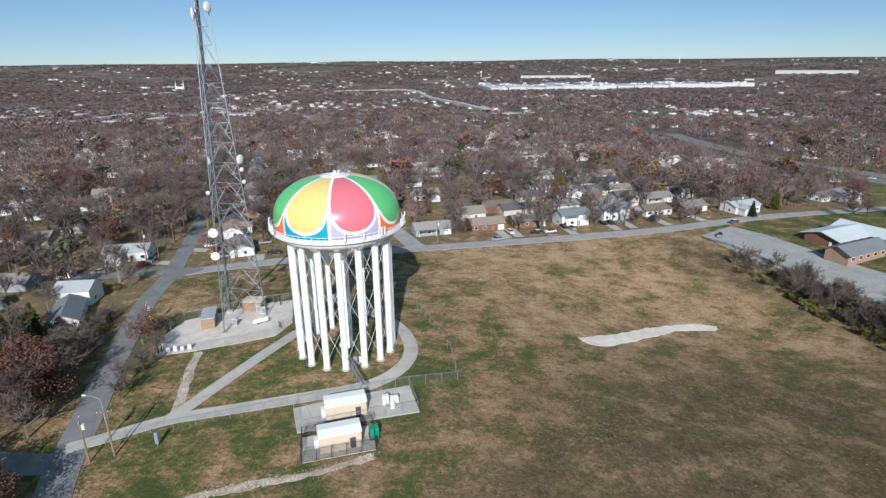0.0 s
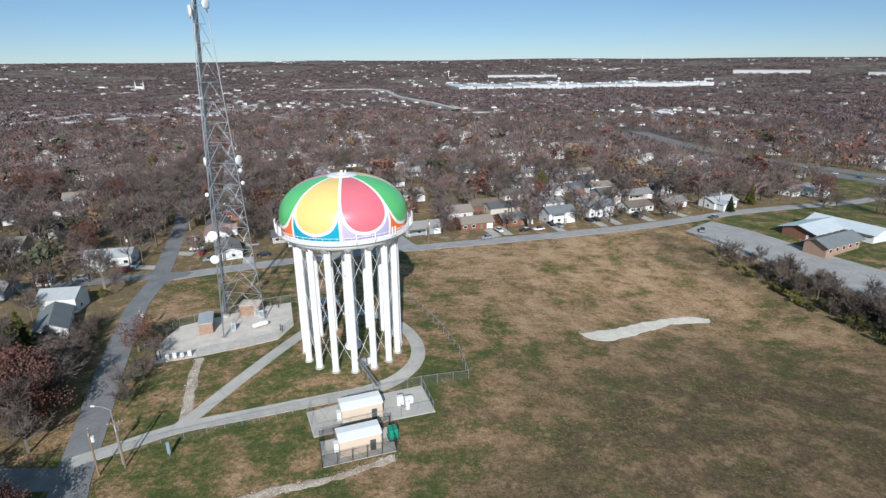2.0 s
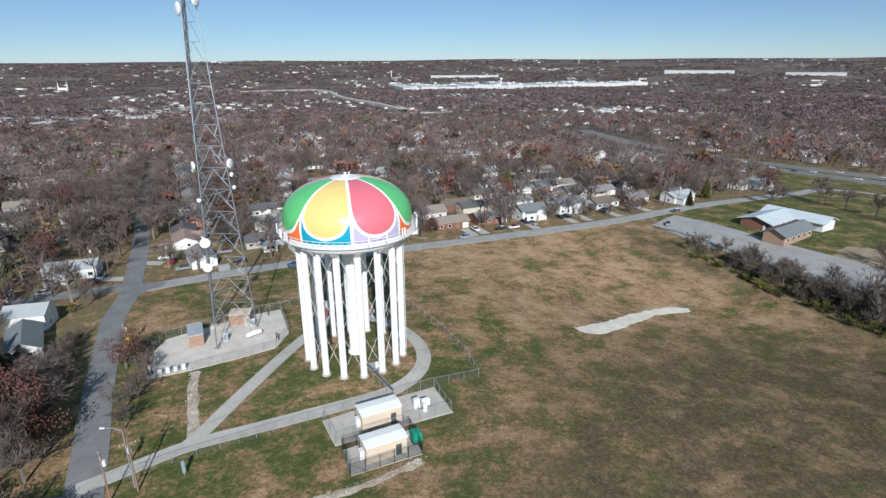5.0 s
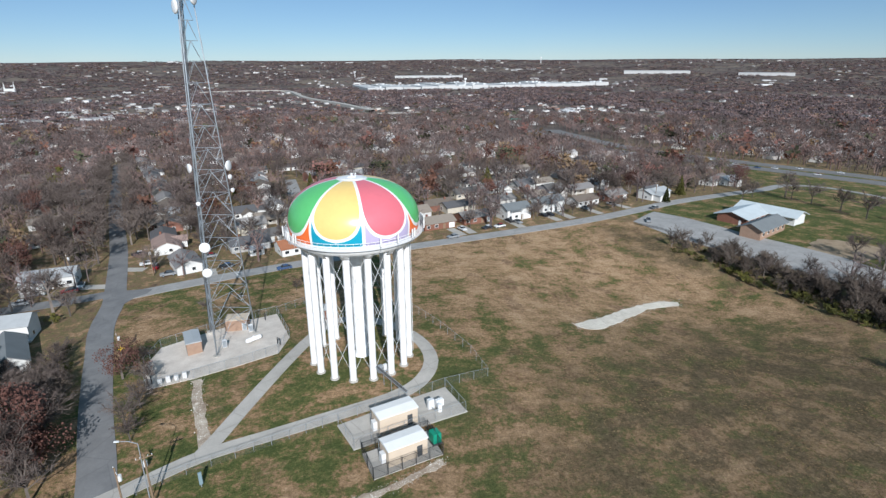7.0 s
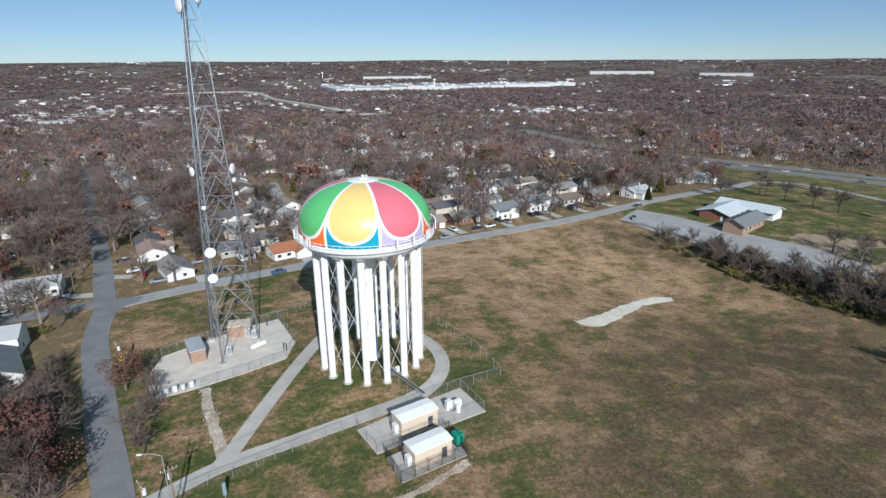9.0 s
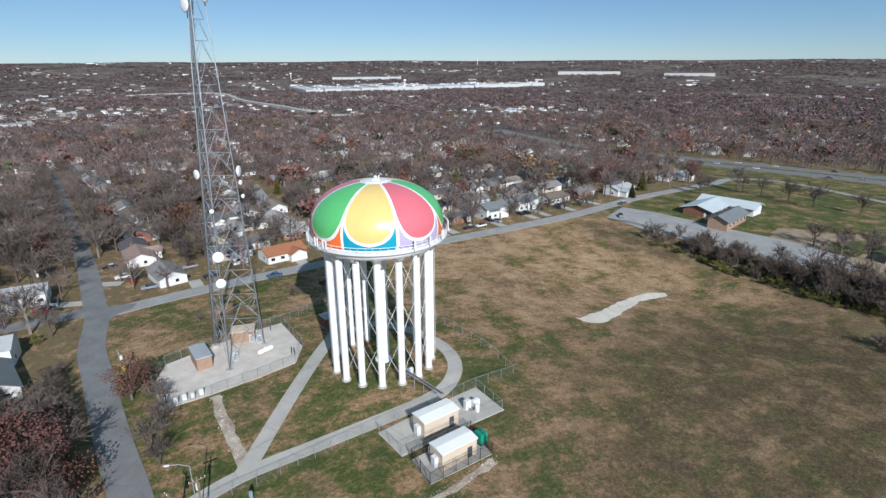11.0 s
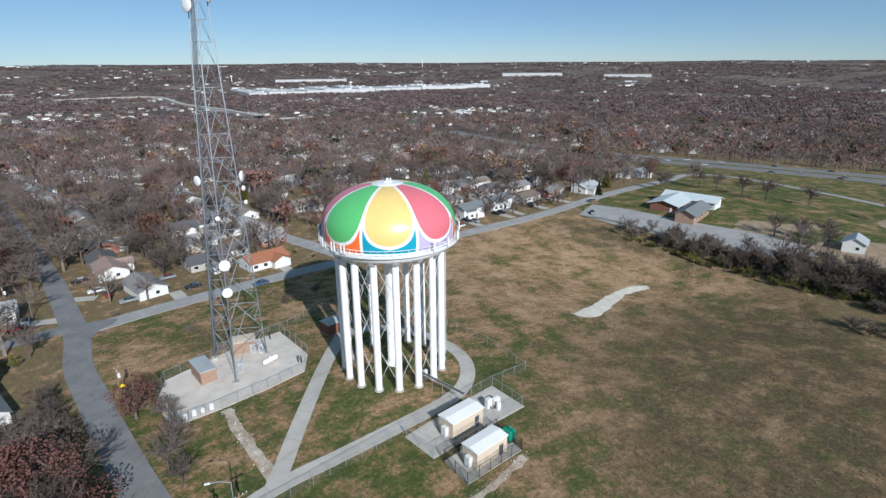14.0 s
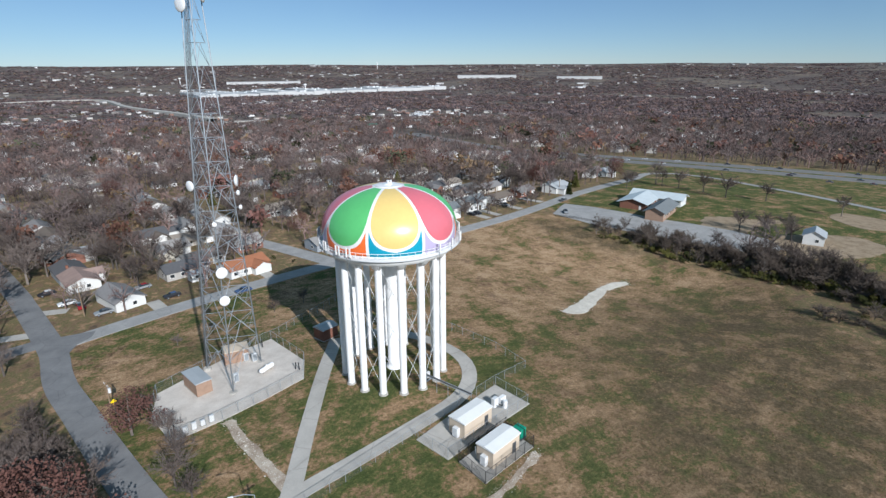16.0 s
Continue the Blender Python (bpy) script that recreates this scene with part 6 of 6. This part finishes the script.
for x, y, tall in ((-82.4, 117, 6.0), (-84.0, 122, 5.5), (-82.0, 111, 6.5), (-86.0, 114, 6.0), (-84.6, 127, 4.5), (-80.6, 107, 6.5), (-84.5, 107, 6.5)):
    plant(BARE, x, y, tall, 1.45, belt)
# bare trees in the gardens north of the road
west = random.Random(31)
for _ in range(46):
    x, y = west.uniform(-92, -14), west.uniform(190, 275)
    if min(math.hypot(x - p, y - q) for p, q in HOUSE_SPOTS) < 7 or not clear_of_roads(x, y, 2.5):
        continue
    plant(BARE, x, y, west.uniform(9, 14), west.uniform(1.0, 1.3), west)
# bare trees lining the street
for i in range(34):
    p = glide(WEST_STREET[14:], 9.0)[i]
    for side in (-1, 1):
        if west.random() < 0.72:
            plant(BARE, p.x + side * west.uniform(5.0, 7.5), p.y + west.uniform(-3, 3), west.uniform(11, 15), west.uniform(1.0, 1.3), west)
# tall bare trees west of the street
for _ in range(64):
    x, y = west.uniform(-190, -96), west.uniform(150, 300)
    if min(math.hypot(x - p, y - q) for p, q in HOUSE_SPOTS) < 8 or off_line(WEST_STREET, x, y) < 7 or (y < 182 and x > -116):
        continue
    plant(BARE, x, y, west.uniform(11, 17), west.uniform(0.95, 1.25), west)
# trees between the houses
grow = random.Random(17)
count = 0
while count < 160:
    d = 150 + 200 * grow.random() ** 0.8
    a = radians(grow.uniform(-44, 60))
    x, y = d * math.sin(a) - 20, d * math.cos(a)
    if inside(FIELD, x, y) or inside(SCHOOL_GROUNDS, x, y) or not clear_of_roads(x, y, 3.0) or (x > 80 and y < 205):
        continue
    if min(math.hypot(x - p, y - q) for p, q in HOUSE_SPOTS) < 7.5 or min(math.hypot(x - p, y - q) for p, q in TREE_SPOTS[-400:]) < 5:
        continue
    roll = grow.random()
    plant(RUST if roll < 0.06 else FIR if roll < 0.08 else BARE, x, y, grow.uniform(8, 15), grow.uniform(0.9, 1.25), grow)
    count += 1


# ---- woods, joined ----
def woods(name, d0, d1, templates, per, tall, label, seed, gap_house=6.0, leaf_share=0.05, lo=-46, hi=73, broad=1.0):
    """Many trees as one mesh: templates are unit trees, per the ground for each in square metres."""
    g = np.random.default_rng(seed)
    area = 0.5 * (d1 * d1 - d0 * d0) * radians(hi - lo)
    n = int(area / per)
    d = np.sqrt(g.uniform(d0 * d0, d1 * d1, n))
    a = np.radians(g.uniform(lo, hi, n))
    x, y = d * np.sin(a) - 20, d * np.cos(a)
    keep = (off_line([(-430, 2330), (-260, 2390), (-110, 2330), (-40, 1900), (60, 1560), (150, 1170)], x, y) > 24)
    keep &= ~inside(FIELD, x, y) & ~inside(SCHOOL_GROUNDS, x, y) & clear_of_roads(x, y, 3.5)
    if d0 > 1000:
        open_ = np.array([noise.noise(Vector((u / 330, v / 330, 7.7))) for u, v in zip(x, y)])
        keep &= (open_ < 0.15) | (g.random(n) < 0.15)
    keep &= (off_line([(200, 2330), (1330, 2440)], x, y - 60) > 95)
    if d0 < 700:
        spots = np.array(HOUSE_SPOTS + [(p, q) for p, q, _ in FAR_HOUSES])
        for k in range(0, len(spots), 50):
            s = spots[k:k + 50]
            keep &= (np.hypot(x[:, None] - s[None, :, 0], y[:, None] - s[None, :, 1]) > gap_house).all(1)
        spots = np.array(TREE_SPOTS)
        keep &= (np.hypot(x[:, None] - spots[None, :, 0], y[:, None] - spots[None, :, 1]) > 4).all(1)
    x, y = x[keep], y[keep]
    z = land(x, y)
    n = len(x)
    H = g.uniform(tall * 0.6, tall * 1.25, n)
    W = H * g.uniform(0.85, 1.25, n) * broad
    turn = g.uniform(0, 2 * np.pi, n)
    tone = g.uniform(0.66, 1.36, n)[:, None]
    tone = tone * (1.0 + 0.45 * np.array([noise.noise(Vector((u / 48, v / 48, 5.9))) for u, v in zip(x, y)]))[:, None]
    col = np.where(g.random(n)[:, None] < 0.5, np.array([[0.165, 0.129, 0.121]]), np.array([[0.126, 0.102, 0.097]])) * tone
    # far trees only: bluish haze painted into their colour
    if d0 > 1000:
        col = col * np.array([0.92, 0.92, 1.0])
    warm = g.random(n) < 0.28
    col[warm] = np.array([0.200, 0.138, 0.123]) * tone[warm]
    stand = np.array([noise.noise(Vector((u / 75, v / 75, 1.3))) for u, v in zip(x, y)])
    leafy = g.random(n) < leaf_share * np.where(stand > 0.22, 5.0, 0.55)
    tints = np.array([[0.17, 0.088, 0.064], [0.15, 0.078, 0.066], [0.20, 0.135, 0.080], [0.07, 0.072, 0.045]])
    col[leafy] = tints[g.integers(0, 4, leafy.sum())] * tone[leafy]
    kind = g.integers(0, len(templates[0]), n)
    kind2 = g.integers(0, len(templates[1]), n)
    VV, FF, CC, base = [], [], [], 0
    for pool, which, sel in ((templates[0], kind, ~leafy), (templates[1], kind2, leafy)):
        for t, (tv, tf) in enumerate(pool):
            ids = np.nonzero(sel & (which == t))[0]
            if not len(ids):
                continue
            c, s = np.cos(turn[ids])[:, None], np.sin(turn[ids])[:, None]
            px = x[ids][:, None] + W[ids][:, None] * (tv[None, :, 0] * c - tv[None, :, 1] * s)
            py = y[ids][:, None] + W[ids][:, None] * (tv[None, :, 0] * s + tv[None, :, 1] * c)
            pz = z[ids][:, None] + H[ids][:, None] * tv[None, :, 2]
            VV.append(np.stack([px, py, pz], -1).reshape(-1, 3))
            f = tf[None] + (base + np.arange(len(ids)) * len(tv))[:, None, None]
            FF.append(f.reshape(-1, 3))
            CC.append(np.repeat(col[ids], len(tf), 0))
            base += len(ids) * len(tv)
    V, F, C = np.concatenate(VV), np.concatenate(FF), np.concatenate(CC)
    me = bpy.data.meshes.new(name)
    me.vertices.add(len(V))
    me.vertices.foreach_set("co", V.astype(np.float32).ravel())
    me.loops.add(len(F) * 3)
    me.loops.foreach_set("vertex_index", F.astype(np.int32).ravel())
    me.polygons.add(len(F))
    me.polygons.foreach_set("loop_start", np.arange(0, len(F) * 3, 3, dtype=np.int32))
    me.update(calc_edges=True)
    me.materials.append(WOODS)
    at = me.attributes.new("tint", "FLOAT_COLOR", "FACE")
    at.data.foreach_set("color", np.concatenate([C, np.ones((len(C), 1))], 1).astype(np.float32).ravel())
    return tagged(new(name, me), label, "trees", kind="stuff")


def arrays(data):
    (wv, wf), (tv, tf) = data
    V = [tuple(v) for v in wv] + [tuple(v) for v in tv]
    k = len(wv)
    F = []
    for f in wf:
        F.append(f[:3])
        if len(f) == 4:
            F.append((f[0], f[2], f[3]))
    for f in tf:
        f = tuple(i + k for i in f)
        F.append(f[:3])
        if len(f) == 4:
            F.append((f[0], f[2], f[3]))
    return np.array(V), np.array(F)


def tuft(r, n):
    """A far bare crown: a fan of broad twigs."""
    V, F = [], []
    for i in range(n):
        a = 2.4 * i + r.uniform(-0.3, 0.3)
        q = Vector((math.cos(a), math.sin(a), 0)) * r.uniform(0.15, 0.5)
        q.z = r.uniform(0.55, 1.0) - 0.5 * q.length
        sliver(V, F, q * 0.35 + Vector((0, 0, 0.12)), q, -r.uniform(0.06, 0.10), r)
        V[-3], V[-1] = V[-1], V[-3]
    return np.array([tuple(v) for v in V]), np.array(F)


r2 = random.Random(9)
MID = ([arrays(bare_tree(r2, 8, 5, 5, 0.0055, rd, False)) for rd in (0.42, 0.36, 0.5, 0.44)], [arrays(leafy_tree(r2, 110, 0.055)) for _ in range(3)])
LOW = ([arrays(bare_tree(r2, 6, 3, 3, 0.0125, rd, False)) for rd in (0.45, 0.38, 0.5, 0.42)], [arrays(leafy_tree(r2, 22, 0.10)) for _ in range(3)])
TINY = ([tuft(r2, 9) for _ in range(4)], [tuft(r2, 9) for _ in range(2)])
woods("near_woods", 165, 480, MID, 76, 13, "leafless grey-brown trees between the houses", 1, 7.0)
woods("valley_woods", 480, 1200, LOW, 96, 15, "leafless woodland filling the valley", 2, 7.0, 0.04, broad=1.12)
woods("far_woods", 1200, 2500, TINY, 110, 10.5, "far bare woodland in grey-brown, tinted bluish for haze", 3, broad=1.7)
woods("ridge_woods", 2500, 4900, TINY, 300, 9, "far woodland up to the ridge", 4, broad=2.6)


def meadow_tufts():
    """Tussocks of rough grass over the meadow, as one mesh."""
    g = np.random.default_rng(12)
    n = 40000
    x, y = g.uniform(4, 108, n), g.uniform(40, 205, n)
    keep = inside(FIELD, x, y) & ~inside(SITE, x, y) & ~inside(PAD_1, x, y) & ~inside(PAD_2, x, y) & (off_line(DRIVE, x, y) > 2.2)
    keep &= (off_line([(-49.5, 82.8), (-42.8, 96), (-34.6, 112), (-27, 126)], x, y) > 2.2) & (off_line([(34, 116), (50, 123), (60, 129), (72, 131)], x, y) > 3.5)
    keep &= (off_line(NORTH_ROAD, x, y) > 4.8) & (off_line(WEST_STREET, x, y) > 4.2) & (np.hypot(x - TOWER[0], y - TOWER[1]) > 13)
    clump = np.array([noise.noise(Vector((u / 9, v / 9, 1.3))) + 0.6 * noise.noise(Vector((u / 2.6, v / 2.6, 4.0))) for u, v in zip(x, y)])
    keep &= clump > g.uniform(-0.35, 0.5, n)
    x, y = x[keep], y[keep]
    n = len(x)
    z = land(x, y)
    hgt, wid, turn = g.uniform(0.03, 0.11, n), g.uniform(0.15, 0.45, n), g.uniform(0, 2 * np.pi, n)
    V = np.zeros((n, 6, 3))
    for k in range(2):
        a = turn + k * 1.6
        for j, (u, t) in enumerate(((-1, -0.02), (1, -0.02), (0.25, 1))):
            V[:, 3 * k + j, 0] = x + wid * u * np.cos(a)
            V[:, 3 * k + j, 1] = y + wid * u * np.sin(a)
            V[:, 3 * k + j, 2] = z + (hgt if t > 0 else -0.03)
    F = np.arange(n * 6).reshape(-1, 3)
    me = bpy.data.meshes.new("grass_tufts")
    me.from_pydata(V.reshape(-1, 3).tolist(), [], F.tolist())
    me.materials.append(WOODS)
    cols = np.array([[0.28, 0.20, 0.11], [0.22, 0.155, 0.085], [0.12, 0.125, 0.045], [0.17, 0.105, 0.065]])[g.choice(4, n, p=[0.32, 0.28, 0.26, 0.14])]
    at = me.attributes.new("tint", "FLOAT_COLOR", "FACE")
    at.data.foreach_set("color", np.concatenate([np.repeat(cols, 2, 0), np.ones((2 * n, 1))], 1).astype(np.float32).ravel())
    tagged(new("grass_tufts", me), "straw-brown and green tussocks of rough meadow grass", "grass", kind="stuff")


meadow_tufts()


def stones(name, line, half, count, cols, label, seed):
    """Loose stones strewn along a line, as one mesh."""
    g = np.random.default_rng(seed)
    pts = np.array([(p.x, p.y) for p in glide(line, 0.5)])
    V, F, C = [], [], []
    for i in range(count):
        c = pts[g.integers(len(pts))] + np.clip(g.normal(0, half * 0.5, 2), -half, half)
        r = g.uniform(0.03, 0.10) * (1.7 if g.random() < 0.06 else 1)
        z = h(c[0], c[1]) + 0.085
        n = len(V)
        a0 = g.uniform(0, 6.28)
        for k in range(5):
            a = a0 + 2 * math.pi * k / 5
            q = r * g.uniform(0.75, 1.2)
            V.append((c[0] + q * math.cos(a), c[1] + q * math.sin(a), z - 0.03))
        V.append((c[0] + g.uniform(-0.3, 0.3) * r, c[1] + g.uniform(-0.3, 0.3) * r, z + r * g.uniform(0.5, 0.9)))
        col = cols[g.integers(len(cols))]
        for k in range(5):
            F.append((n + k, n + (k + 1) % 5, n + 5))
            C.append((*col, 1))
    me = mesh_of(name, V, F, WOODS)
    at = me.attributes.new("tint", "FLOAT_COLOR", "FACE")
    at.data.foreach_set("color", np.array(C, np.float32).ravel())
    tagged(new(name, me), label, "stones", kind="stuff")


PALE_STONE = [(0.62, 0.58, 0.51), (0.48, 0.44, 0.38), (0.72, 0.69, 0.62), (0.36, 0.32, 0.27)]
stones("loose_gravel", [(33.5, 116.3), (38, 116.6), (44, 119.3), (50, 123.3), (56, 126.8), (61.5, 129.4), (67, 130.8), (72, 131)], 2.4, 2200, PALE_STONE, "loose pale limestone gravel in the meadow", 4)
stones("loose_stones", [(-53.6, 107.2), (-52, 99), (-49.2, 88), (-48.6, 85.5)], 1.3, 700, PALE_STONE + [(0.25, 0.19, 0.14)], "loose stones along the muddy track", 5)
stones("broken_gravel", [(-11.5, 73.2), (-16, 71.2), (-21, 69.3), (-28, 67.6), (-36, 65.4), (-44, 62)], 1.1, 900, PALE_STONE + [(0.22, 0.15, 0.11)], "broken pale gravel in the grass", 6)
stones("brush_pile", [(87, 93), (89, 90), (90, 86), (92, 80)], 2.6, 420, [(0.24, 0.16, 0.11), (0.17, 0.11, 0.08), (0.33, 0.25, 0.19)], "heap of brown brush and earth by the thicket", 7)
